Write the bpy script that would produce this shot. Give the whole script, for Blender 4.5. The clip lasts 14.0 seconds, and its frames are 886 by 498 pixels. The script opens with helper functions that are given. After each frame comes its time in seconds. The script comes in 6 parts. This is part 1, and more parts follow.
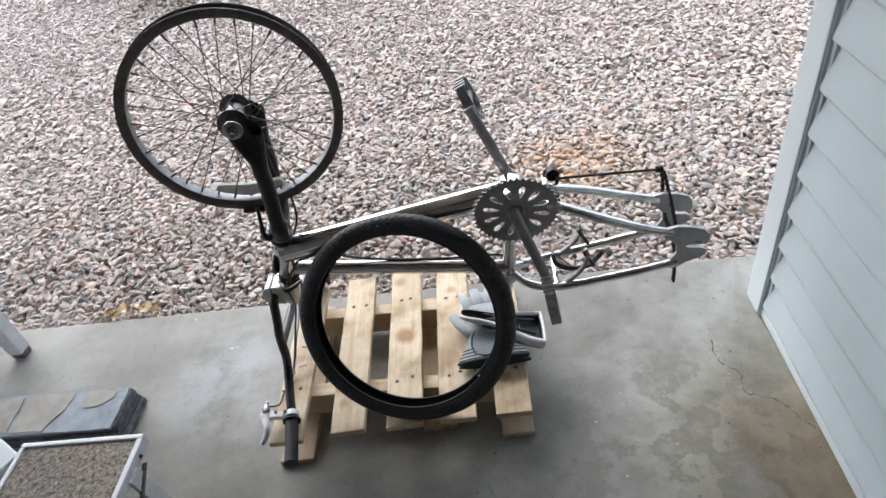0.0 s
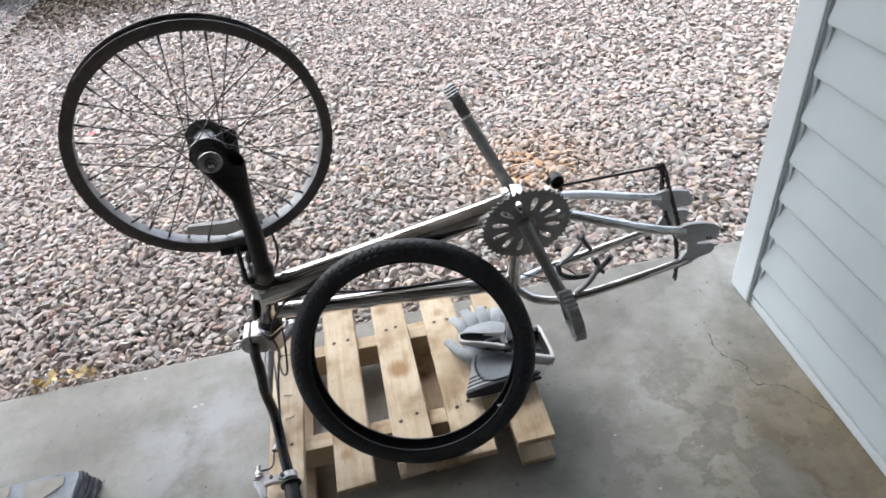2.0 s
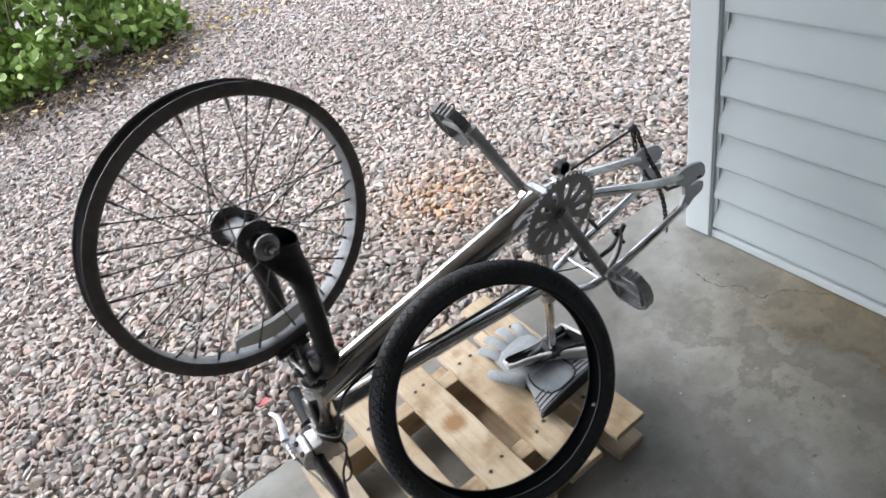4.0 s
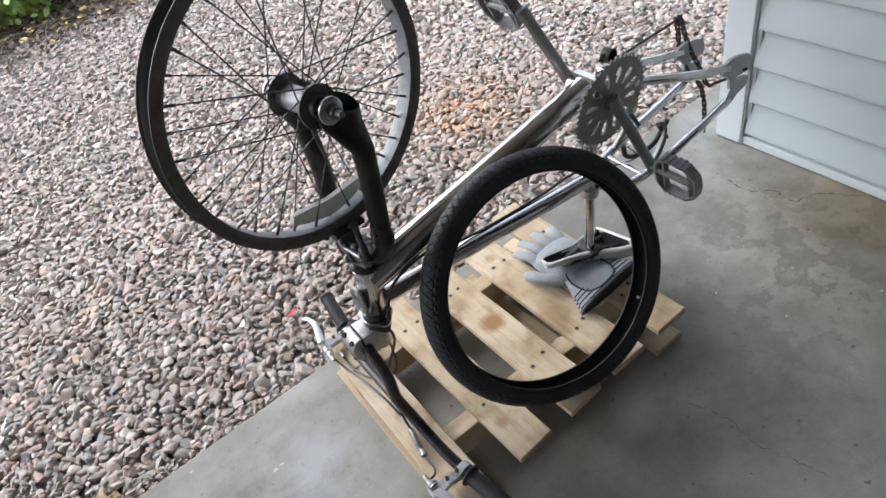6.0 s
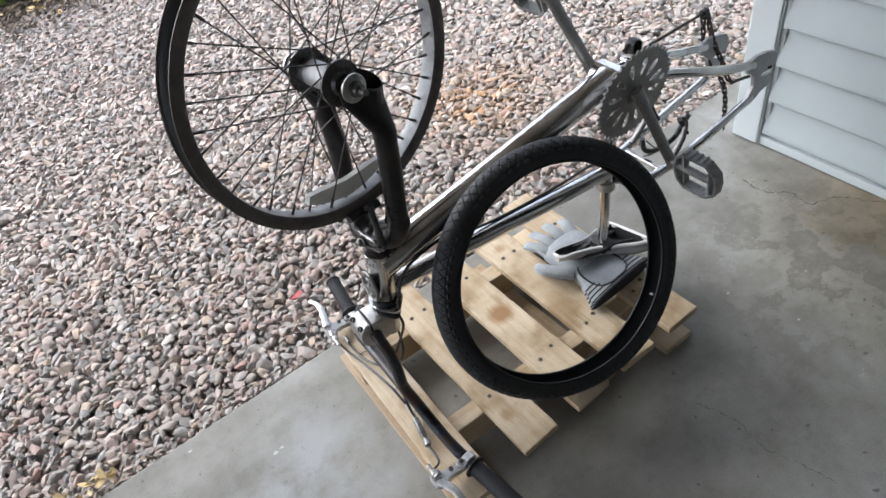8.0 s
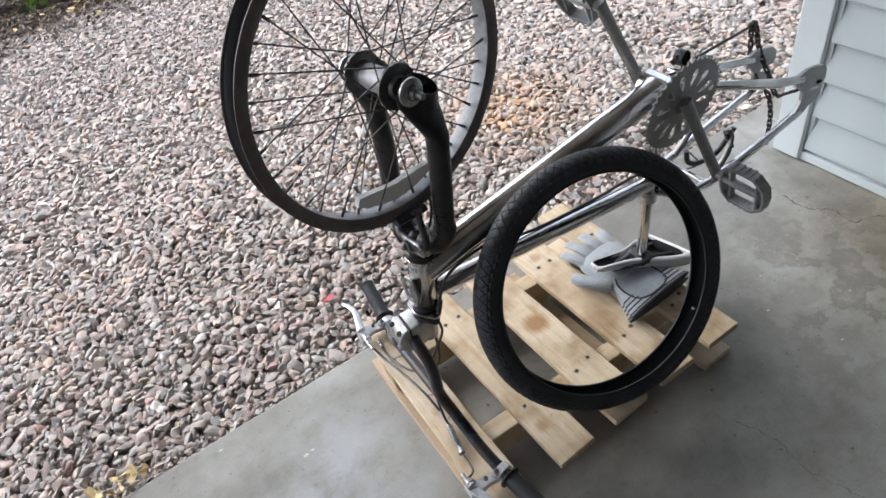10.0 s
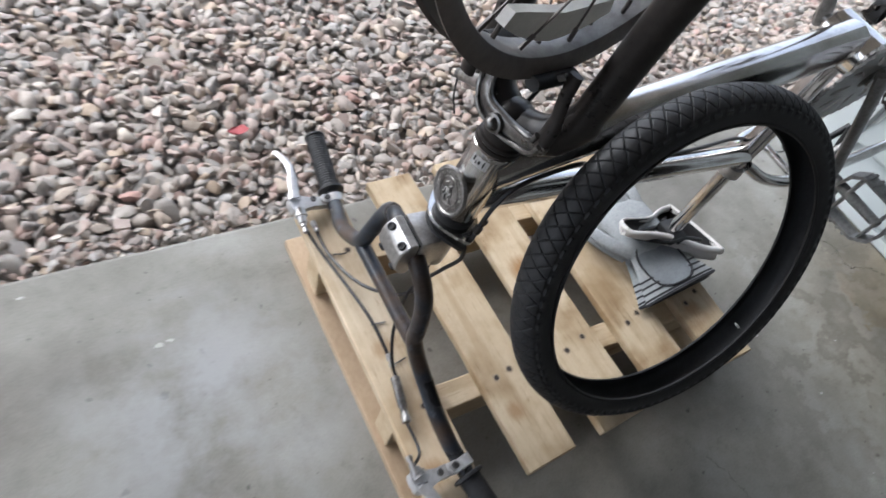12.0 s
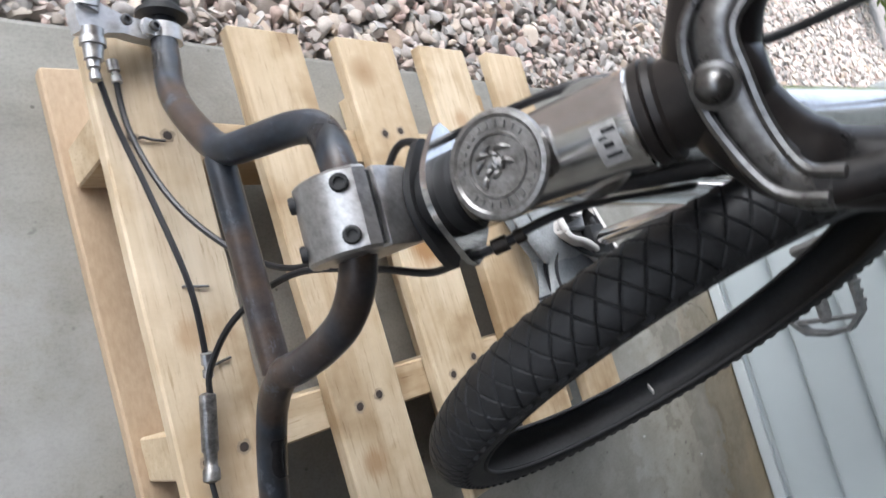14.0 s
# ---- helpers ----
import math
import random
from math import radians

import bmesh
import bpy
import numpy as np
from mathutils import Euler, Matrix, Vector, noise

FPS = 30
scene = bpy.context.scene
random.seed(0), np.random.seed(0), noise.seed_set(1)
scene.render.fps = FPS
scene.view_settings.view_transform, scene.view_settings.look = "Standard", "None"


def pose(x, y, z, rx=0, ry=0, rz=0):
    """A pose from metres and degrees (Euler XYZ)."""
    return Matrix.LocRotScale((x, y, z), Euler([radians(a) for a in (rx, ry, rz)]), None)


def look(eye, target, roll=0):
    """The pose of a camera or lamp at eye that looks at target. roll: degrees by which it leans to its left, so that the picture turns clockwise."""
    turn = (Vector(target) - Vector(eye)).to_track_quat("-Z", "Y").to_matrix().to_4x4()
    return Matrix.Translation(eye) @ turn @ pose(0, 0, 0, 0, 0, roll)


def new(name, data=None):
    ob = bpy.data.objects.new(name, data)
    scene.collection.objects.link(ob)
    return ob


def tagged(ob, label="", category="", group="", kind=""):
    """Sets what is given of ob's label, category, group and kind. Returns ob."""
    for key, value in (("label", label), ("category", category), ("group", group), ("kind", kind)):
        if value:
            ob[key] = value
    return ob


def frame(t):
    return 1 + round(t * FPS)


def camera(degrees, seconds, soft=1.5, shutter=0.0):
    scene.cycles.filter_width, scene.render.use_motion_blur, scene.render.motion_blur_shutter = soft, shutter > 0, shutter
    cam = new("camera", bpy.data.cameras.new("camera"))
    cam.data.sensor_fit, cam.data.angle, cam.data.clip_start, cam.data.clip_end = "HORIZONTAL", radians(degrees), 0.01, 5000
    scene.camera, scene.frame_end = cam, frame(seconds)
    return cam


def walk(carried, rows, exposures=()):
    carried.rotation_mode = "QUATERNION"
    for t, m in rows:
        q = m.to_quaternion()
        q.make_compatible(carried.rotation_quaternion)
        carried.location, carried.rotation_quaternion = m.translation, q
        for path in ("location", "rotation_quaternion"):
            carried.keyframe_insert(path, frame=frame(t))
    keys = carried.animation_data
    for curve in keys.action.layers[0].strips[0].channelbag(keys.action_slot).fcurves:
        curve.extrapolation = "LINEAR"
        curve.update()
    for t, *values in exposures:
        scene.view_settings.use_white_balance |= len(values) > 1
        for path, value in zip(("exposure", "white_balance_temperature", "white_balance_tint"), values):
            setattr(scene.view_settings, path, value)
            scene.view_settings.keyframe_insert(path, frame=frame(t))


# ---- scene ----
cam = camera(71.33, 14.0, 1.55, 0.4)
PATH = [
    (0, (-0.6667, -1.3966, 1.3258), (-0.8741, 0.1275, 0.0475), -11.23),
    (0.5, (-0.6790, -1.4008, 1.3239), (-0.9123, 0.1251, 0.0523), -10.46),
    (1, (-0.7260, -1.3652, 1.3194), (-0.9040, 0.1503, 0.0265), -11.44),
    (1.5, (-0.7777, -1.2861, 1.3174), (-0.7367, 0.2104, -0.0087), -12.33),
    (2, (-0.8598, -1.2696, 1.3007), (-0.7747, 0.2468, -0.0005), -10.02),
    (2.5, (-0.9366, -1.2261, 1.2881), (-0.8794, 0.2581, -0.0513), -12.77),
    (2.7, (-0.9487, -1.1925, 1.2880), (-0.7545, 0.3148, -0.0122), -14.21),
    (4.8, (-1.3594, -1.0850, 1.2420), (-0.6923, 0.3293, -0.0048), -17.35),
    (5, (-1.3621, -1.0812, 1.2318), (-0.7334, 0.3146, -0.0552), -17.20),
    (5.5, (-1.3609, -1.0701, 1.2106), (-0.7497, 0.2848, -0.1275), -17.57),
    (6, (-1.3571, -1.0685, 1.2031), (-0.7827, 0.2628, -0.1745), -18.22),
    (6.5, (-1.3607, -1.0672, 1.2108), (-0.8232, 0.2842, -0.1621), -19.08),
    (7, (-1.3627, -1.0617, 1.2066), (-0.8264, 0.2947, -0.1618), -18.88),
    (7.5, (-1.3670, -1.0568, 1.1948), (-0.8244, 0.2740, -0.1961), -17.59),
    (7.7, (-1.3709, -1.0474, 1.1915), (-0.8099, 0.2624, -0.2121), -16.18),
    (9.8, (-1.4017, -1.0313, 1.1941), (-0.8408, 0.3124, -0.1770), -15.26),
    (10, (-1.4098, -1.0172, 1.1946), (-0.8829, 0.3389, -0.1778), -15.50),
    (10.5, (-1.3999, -0.9783, 1.1804), (-0.7979, 0.3197, -0.2170), -11.81),
    (11, (-1.3844, -0.8969, 1.1366), (-0.8972, 0.3491, -0.3500), -8.75),
    (11.5, (-1.4118, -0.7571, 1.0369), (-0.9097, 0.2464, -0.6187), 4.95),
    (12, (-1.5161, -0.6306, 0.9188), (-0.6571, 0.2078, -0.6809), 23.32),
    (12.5, (-1.5046, -0.5276, 0.7786), (-0.3632, 0.1465, -0.7189), 33.43),
    (13, (-1.4646, -0.4675, 0.6686), (-0.1679, 0.0240, -0.7727), 44.22),
    (13.5, (-1.4460, -0.4266, 0.6250), (-0.0502, -0.1281, -0.7759), 56.44),
    (14, (-1.4559, -0.3762, 0.6138), (-0.0333, -0.1571, -0.7748), 68.66),
]
walk(cam, [(t, look(eye, target, roll)) for t, eye, target, roll in PATH], [(0, 2.07, 6050, 10), (2.5, 2.02, 6050, 10), (5.5, 1.89, 6050, 10), (10.5, 1.93, 6050, 10), (12.5, 1.87, 6050, 10), (13.5, 2.02, 6050, 10), (14, 2.06, 6050, 10)])

# ---- light ----
world = bpy.data.worlds.new("sky")
scene.world = world
world.use_nodes = True
wn = world.node_tree
sky = wn.nodes.new("ShaderNodeTexSky")
sky.sky_type = "NISHITA"
sky.sun_disc = False
sky.sun_elevation, sky.sun_rotation = radians(49), radians(-32)
sky.dust_density, sky.air_density = 4.0, 1.0
# cloud cover evens the blue out towards white
cloud = wn.nodes.new("ShaderNodeMix")
cloud.data_type = "RGBA"
cloud.inputs[0].default_value = 0.60
grey = wn.nodes.new("ShaderNodeRGBToBW")
wn.links.new(sky.outputs[0], grey.inputs[0])
wn.links.new(sky.outputs[0], cloud.inputs[6])
wn.links.new(grey.outputs[0], cloud.inputs[7])
wn.links.new(cloud.outputs[2], wn.nodes["Background"].inputs[0])
wn.nodes["Background"].inputs[1].default_value = 0.15

sun_data = bpy.data.lights.new("sun", "SUN")
sun_data.energy, sun_data.angle, sun_data.color = 1.0, radians(60), (1.0, 0.985, 0.96)
sun = new("sun", sun_data)
sun.matrix_world = look((0, 0, 6), (0.37, -0.58, 5.23))


# ---- materials ----
def node_material(name, rough=0.6, metal=0.0, spec=0.5):
    m = bpy.data.materials.new(name)
    m.use_nodes = True
    b = m.node_tree.nodes["Principled BSDF"]
    b.inputs["Roughness"].default_value, b.inputs["Metallic"].default_value = rough, metal
    b.inputs["Specular IOR Level"].default_value = spec
    return m, m.node_tree, b


def tex_noise(nt, scale, detail=6.0, rough=0.6, coords="Object", stretch=None):
    tc = nt.nodes.new("ShaderNodeTexCoord")
    n = nt.nodes.new("ShaderNodeTexNoise")
    n.inputs["Scale"].default_value, n.inputs["Detail"].default_value, n.inputs["Roughness"].default_value = scale, detail, rough
    src = tc.outputs[coords]
    if stretch:
        mp = nt.nodes.new("ShaderNodeMapping")
        mp.inputs["Scale"].default_value = stretch
        nt.links.new(src, mp.inputs[0])
        src = mp.outputs[0]
    nt.links.new(src, n.inputs["Vector"])
    return n


def ramp(nt, source, stops):
    r = nt.nodes.new("ShaderNodeValToRGB")
    e = r.color_ramp.elements
    while len(e) < len(stops):
        e.new(0.5)
    for el, (p, c) in zip(e, stops):
        el.position, el.color = p, (*c, 1) if len(c) == 3 else c
    nt.links.new(source, r.inputs[0])
    return r


def mix(nt, fac, a, b, mode="MIX"):
    m = nt.nodes.new("ShaderNodeMix")
    m.data_type, m.blend_type = "RGBA", mode
    for sock, v in ((m.inputs[0], fac), (m.inputs[6], a), (m.inputs[7], b)):
        if isinstance(v, (int, float)):
            sock.default_value = v
        elif isinstance(v, tuple):
            sock.default_value = (*v, 1)
        else:
            nt.links.new(v, sock)
    return m.outputs[2]


def bump(nt, b, source, strength=0.3, dist=0.002):
    n = nt.nodes.new("ShaderNodeBump")
    n.inputs["Strength"].default_value, n.inputs["Distance"].default_value = strength, dist
    nt.links.new(source, n.inputs["Height"])
    nt.links.new(n.outputs[0], b.inputs["Normal"])


def two_scale(name, dark, light, big, fine, rough=(0.4, 0.7), metal=0.0, relief=0.2, dist=0.001, stretch=None, spec=0.5):
    """Colour between dark and light by a coarse and a fine noise, with roughness and relief from the fine one."""
    m, nt, b = node_material(name, 0.5, metal, spec)
    a, f = tex_noise(nt, big, 4), tex_noise(nt, fine, 6, 0.7, stretch=stretch)
    fac = mix(nt, 0.5, a.outputs[0], f.outputs[0])
    c = ramp(nt, fac, [(0.36, dark), (0.64, light)])
    nt.links.new(c.outputs[0], b.inputs["Base Color"])
    r = nt.nodes.new("ShaderNodeMapRange")
    r.inputs[1].default_value, r.inputs[2].default_value, r.inputs[3].default_value, r.inputs[4].default_value = 0.3, 0.7, *rough
    nt.links.new(fac, r.inputs[0])
    nt.links.new(r.outputs[0], b.inputs["Roughness"])
    bump(nt, b, f.outputs[0], relief, dist)
    return m


def distance_mask(nt, centre, near, far):
    """White within near metres of a place, fading to black at far."""
    tc = nt.nodes.new("ShaderNodeTexCoord")
    d = nt.nodes.new("ShaderNodeVectorMath")
    d.operation = "DISTANCE"
    d.inputs[1].default_value = centre
    nt.links.new(tc.outputs["Object"], d.inputs[0])
    return ramp(nt, d.outputs["Value"], [(near, (1, 1, 1)), (far, (0, 0, 0))]).outputs[0]


def concrete_material():
    m, nt, b = node_material("concrete", 0.6, 0.0, 0.13)
    big, mid, small, fine = tex_noise(nt, 1.7, 5), tex_noise(nt, 7, 7, 0.68), tex_noise(nt, 34, 6, 0.7), tex_noise(nt, 300, 4, 0.7)
    base = ramp(nt, big.outputs[0], [(0.34, (0.160, 0.154, 0.137)), (0.46, (0.212, 0.205, 0.185)), (0.54, (0.246, 0.240, 0.219)), (0.66, (0.304, 0.300, 0.281))]).outputs[0]
    patch = ramp(nt, mid.outputs[0], [(0.34, (0.83, 0.82, 0.80)), (0.46, (0.96, 0.96, 0.955)), (0.54, (1.02, 1.02, 1.02)), (0.66, (1.14, 1.145, 1.155))]).outputs[0]
    spots = tex_noise(nt, 42, 2, 0.5)
    base = mix(nt, ramp(nt, spots.outputs[0], [(0.70, (0, 0, 0)), (0.74, (0.75, 0.75, 0.75))]).outputs[0], base, (0.10, 0.097, 0.09))
    speck = ramp(nt, small.outputs[0], [(0.28, (0.84, 0.84, 0.83)), (0.45, (1, 1, 1)), (0.75, (1.06, 1.06, 1.06))]).outputs[0]
    fleck = ramp(nt, fine.outputs[0], [(0.32, (0.84, 0.84, 0.84)), (0.55, (1, 1, 1))]).outputs[0]
    for f in (patch, speck, fleck):
        base = mix(nt, 1.0, base, f, "MULTIPLY")
    # pinholes
    vor = nt.nodes.new("ShaderNodeTexVoronoi")
    vor.inputs["Scale"].default_value = 26
    tc = nt.nodes.new("ShaderNodeTexCoord")
    nt.links.new(tc.outputs["Object"], vor.inputs["Vector"])
    pin = ramp(nt, vor.outputs["Distance"], [(0.035, (0.35, 0.34, 0.33)), (0.06, (1, 1, 1))]).outputs[0]
    base = mix(nt, 0.8, base, mix(nt, 1.0, base, pin, "MULTIPLY"))
    # dark and brown blotches along the foot of the wall
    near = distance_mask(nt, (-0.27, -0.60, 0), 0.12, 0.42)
    # wide: faint mottled shade painted over the floor deeper into the porch
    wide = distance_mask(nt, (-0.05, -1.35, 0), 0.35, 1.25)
    shade_mottle = ramp(nt, tex_noise(nt, 3.2, 6, 0.6).outputs[0], [(0.40, (0.1, 0.1, 0.1)), (0.50, (0.55, 0.55, 0.55)), (0.60, (0.85, 0.85, 0.85))]).outputs[0]
    base = mix(nt, mix(nt, 1.0, wide, shade_mottle, "MULTIPLY"), base, mix(nt, 1.0, base, (0.97, 0.96, 0.93), "MULTIPLY"))
    tide = tex_noise(nt, 6.0, 7, 0.66)
    blot = ramp(nt, tide.outputs[0], [(0.38, (0, 0, 0)), (0.43, (0.36, 0.36, 0.36)), (0.475, (0.62, 0.62, 0.62)), (0.50, (0.18, 0.18, 0.18)), (0.56, (0.04, 0.04, 0.04)), (0.61, (0.34, 0.34, 0.34))]).outputs[0]
    stained = mix(nt, mix(nt, 1.0, near, blot, "MULTIPLY"), base, (0.115, 0.105, 0.088))
    foot = distance_mask(nt, (0.02, -0.75, 0), 0.10, 0.52)
    rust = ramp(nt, big.outputs[0], [(0.40, (0.35, 0.35, 0.35)), (0.55, (0.85, 0.85, 0.85))]).outputs[0]
    stained = mix(nt, mix(nt, 1.0, foot, rust, "MULTIPLY"), stained, mix(nt, 1.0, stained, (0.90, 0.80, 0.60), "MULTIPLY"))
    # brown tide mark that spreads from the foot of the wall, with an uneven edge
    tc2 = nt.nodes.new("ShaderNodeTexCoord")
    sep = nt.nodes.new("ShaderNodeSeparateXYZ")
    nt.links.new(tc2.outputs["Object"], sep.inputs[0])
    edge = nt.nodes.new("ShaderNodeMath")
    edge.operation = "MULTIPLY_ADD"
    edge.inputs[1].default_value = 0.55
    nt.links.new(tide.outputs[0], edge.inputs[0])
    nt.links.new(sep.outputs[0], edge.inputs[2])
    spread = ramp(nt, edge.outputs[0], [(0.085, (0, 0, 0)), (0.105, (0.9, 0.9, 0.9)), (0.16, (0.62, 0.62, 0.62)), (0.26, (0.8, 0.8, 0.8))]).outputs[0]
    along = nt.nodes.new("ShaderNodeMath")
    along.operation = "MULTIPLY"
    along.inputs[1].default_value = -1.0
    nt.links.new(sep.outputs[1], along.inputs[0])
    reach = ramp(nt, along.outputs[0], [(0.40, (0, 0, 0)), (0.58, (0.8, 0.8, 0.8)), (0.92, (1, 1, 1)), (1.0, (0.15, 0.15, 0.15))]).outputs[0]
    stained = mix(nt, mix(nt, 1.0, spread, reach, "MULTIPLY"), stained, mix(nt, 1.0, stained, (0.80, 0.69, 0.54), "MULTIPLY"))
    # pale scoured patch beside the pallet
    scour = distance_mask(nt, (-1.47, -0.30, 0), 0.06, 0.26)
    pale = ramp(nt, tide.outputs[0], [(0.42, (0, 0, 0)), (0.6, (0.7, 0.7, 0.7))]).outputs[0]
    stained = mix(nt, mix(nt, 1.0, scour, pale, "MULTIPLY"), stained, (0.39, 0.40, 0.415))
    # brightening under the pallet, painted in for light that reaches between its slats
    pallet_light = distance_mask(nt, (-0.95, -0.32, 0), 0.22, 0.36)
    stained = mix(nt, pallet_light, stained, mix(nt, 1.0, stained, (1.30, 1.28, 1.25), "MULTIPLY"))
    # pool of light painted before the siding; worn only mottles it
    light_pool = distance_mask(nt, (-0.25, -0.85, 0), 0.25, 0.75)
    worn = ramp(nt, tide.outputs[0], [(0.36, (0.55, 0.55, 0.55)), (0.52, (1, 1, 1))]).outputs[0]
    stained = mix(nt, mix(nt, 1.0, light_pool, worn, "MULTIPLY"), stained, mix(nt, 1.0, stained, (1.36, 1.37, 1.38), "MULTIPLY"))
    nt.links.new(stained, b.inputs["Base Color"])
    rr = ramp(nt, mid.outputs[0], [(0.3, (0.50, 0.50, 0.50)), (0.7, (0.75, 0.75, 0.75))])
    nt.links.new(rr.outputs[0], b.inputs["Roughness"])
    bump(nt, b, fine.outputs[0], 0.22, 0.0012)
    return m


def stone_material():
    m, nt, b = node_material("river_stone", 0.82, 0, 0.22)
    geo = nt.nodes.new("ShaderNodeNewGeometry")
    tone = ramp(nt, geo.outputs["Random Per Island"], [
        (0.0, (0.247, 0.235, 0.226)), (0.10, (0.339, 0.317, 0.294)), (0.22, (0.395, 0.317, 0.286)), (0.34, (0.289, 0.280, 0.273)),
        (0.46, (0.387, 0.343, 0.303)), (0.56, (0.369, 0.277, 0.246)), (0.66, (0.406, 0.380, 0.347)), (0.76, (0.298, 0.296, 0.291)),
        (0.86, (0.414, 0.371, 0.329)), (0.93, (0.402, 0.326, 0.255)), (0.97, (0.512, 0.492, 0.458)), (1.0, (0.360, 0.238, 0.211))])
    vein, grain = tex_noise(nt, 55, 5, 0.7), tex_noise(nt, 420, 4, 0.7)
    v = ramp(nt, vein.outputs[0], [(0.3, (0.82, 0.80, 0.79)), (0.7, (1.10, 1.08, 1.07))]).outputs[0]
    g = ramp(nt, grain.outputs[0], [(0.35, (0.88, 0.88, 0.88)), (0.65, (1.06, 1.06, 1.06))]).outputs[0]
    c = mix(nt, 1.0, mix(nt, 1.0, tone.outputs[0], v, "MULTIPLY"), g, "MULTIPLY")
    # rusty stones lie in one patch by the slab
    tc = nt.nodes.new("ShaderNodeTexCoord")
    d = nt.nodes.new("ShaderNodeVectorMath")
    d.operation = "DISTANCE"
    d.inputs[1].default_value = (-0.38, 0.62, 0)
    nt.links.new(tc.outputs["Object"], d.inputs[0])
    near = ramp(nt, d.outputs["Value"], [(0.06, (0.85, 0.85, 0.85)), (0.33, (0, 0, 0))]).outputs[0]
    pick = ramp(nt, geo.outputs["Random Per Island"], [(0.30, (1, 1, 1)), (0.55, (0.15, 0.15, 0.15))]).outputs[0]
    c = mix(nt, mix(nt, 1.0, near, pick, "MULTIPLY"), c, (0.42, 0.25, 0.13))
    nt.links.new(c, b.inputs["Base Color"])
    bump(nt, b, grain.outputs[0], 0.3, 0.0012)
    return m


def wood_material():
    m, nt, b = node_material("pallet_pine", 0.62, 0, 0.3)
    info = nt.nodes.new("ShaderNodeObjectInfo")
    tc = nt.nodes.new("ShaderNodeTexCoord")
    off = nt.nodes.new("ShaderNodeVectorMath")
    off.operation = "MULTIPLY_ADD"
    off.inputs[1].default_value = (1, 1, 1)
    add = nt.nodes.new("ShaderNodeCombineXYZ")
    for i in range(3):
        nt.links.new(info.outputs["Random"], add.inputs[i])
    sc = nt.nodes.new("ShaderNodeVectorMath")
    sc.operation = "SCALE"
    sc.inputs["Scale"].default_value = 7.0
    nt.links.new(add.outputs[0], sc.inputs[0])
    nt.links.new(tc.outputs["Object"], off.inputs[0])
    nt.links.new(sc.outputs[0], off.inputs[2])
    mp = nt.nodes.new("ShaderNodeMapping")
    mp.inputs["Scale"].default_value = (34, 2.2, 34)
    nt.links.new(off.outputs[0], mp.inputs[0])
    grain = nt.nodes.new("ShaderNodeTexNoise")
    grain.inputs["Scale"].default_value, grain.inputs["Detail"].default_value, grain.inputs["Distortion"].default_value = 2.2, 5, 0.6
    nt.links.new(mp.outputs[0], grain.inputs["Vector"])
    blotch = nt.nodes.new("ShaderNodeTexNoise")
    blotch.inputs["Scale"].default_value, blotch.inputs["Detail"].default_value = 11.0, 7
    nt.links.new(off.outputs[0], blotch.inputs["Vector"])
    c1 = ramp(nt, grain.outputs[0], [(0.22, (0.45, 0.352, 0.235)), (0.5, (0.545, 0.452, 0.325)), (0.78, (0.61, 0.525, 0.395))]).outputs[0]
    c2 = ramp(nt, blotch.outputs[0], [(0.34, (0.58, 0.49, 0.39)), (0.44, (0.86, 0.81, 0.74)), (0.52, (1.0, 0.99, 0.97)), (0.64, (1.10, 1.10, 1.10))]).outputs[0]
    vor = nt.nodes.new("ShaderNodeTexVoronoi")
    vor.inputs["Scale"].default_value = 5.0
    nt.links.new(off.outputs[0], vor.inputs["Vector"])
    knot = ramp(nt, vor.outputs["Distance"], [(0.05, (0.40, 0.25, 0.13)), (0.13, (1, 1, 1))]).outputs[0]
    c = mix(nt, 1.0, mix(nt, 1.0, c1, c2, "MULTIPLY"), knot, "MULTIPLY")
    # dark fibre specks and grey handling dirt
    fib = nt.nodes.new("ShaderNodeTexNoise")
    fib.inputs["Scale"].default_value, fib.inputs["Detail"].default_value, fib.inputs["Roughness"].default_value = 9.0, 8, 0.75
    nt.links.new(mp.outputs[0], fib.inputs["Vector"])
    speck = ramp(nt, fib.outputs[0], [(0.32, (0.62, 0.55, 0.47)), (0.44, (1, 1, 1)), (0.7, (1.05, 1.05, 1.04))]).outputs[0]
    c = mix(nt, 1.0, c, speck, "MULTIPLY")
    dirt = nt.nodes.new("ShaderNodeTexNoise")
    dirt.inputs["Scale"].default_value, dirt.inputs["Detail"].default_value, dirt.inputs["Roughness"].default_value = 4.0, 8, 0.7
    nt.links.new(off.outputs[0], dirt.inputs["Vector"])
    c = mix(nt, ramp(nt, dirt.outputs[0], [(0.48, (0, 0, 0)), (0.64, (0.6, 0.6, 0.6))]).outputs[0], c, (0.40, 0.295, 0.18))
    # knots and a resin stain on single boards
    where = nt.nodes.new("ShaderNodeNewGeometry")
    for x, y, rad, k in ((-0.962, -0.288, 0.034, 0.9), (-1.105, -0.49, 0.016, 0.6), (-1.247, -0.335, 0.018, 0.45), (-0.84, -0.13, 0.016, 0.6), (-1.25, -0.52, 0.02, 0.5), (-0.71, -0.45, 0.018, 0.6)):
        d = nt.nodes.new("ShaderNodeVectorMath")
        d.operation = "DISTANCE"
        d.inputs[1].default_value = (x, y, 0.105)
        nt.links.new(where.outputs["Position"], d.inputs[0])
        wob = nt.nodes.new("ShaderNodeMath")
        wob.operation = "MULTIPLY_ADD"
        wob.inputs[1].default_value = 0.030
        nt.links.new(fib.outputs[0], wob.inputs[0])
        nt.links.new(d.outputs["Value"], wob.inputs[2])
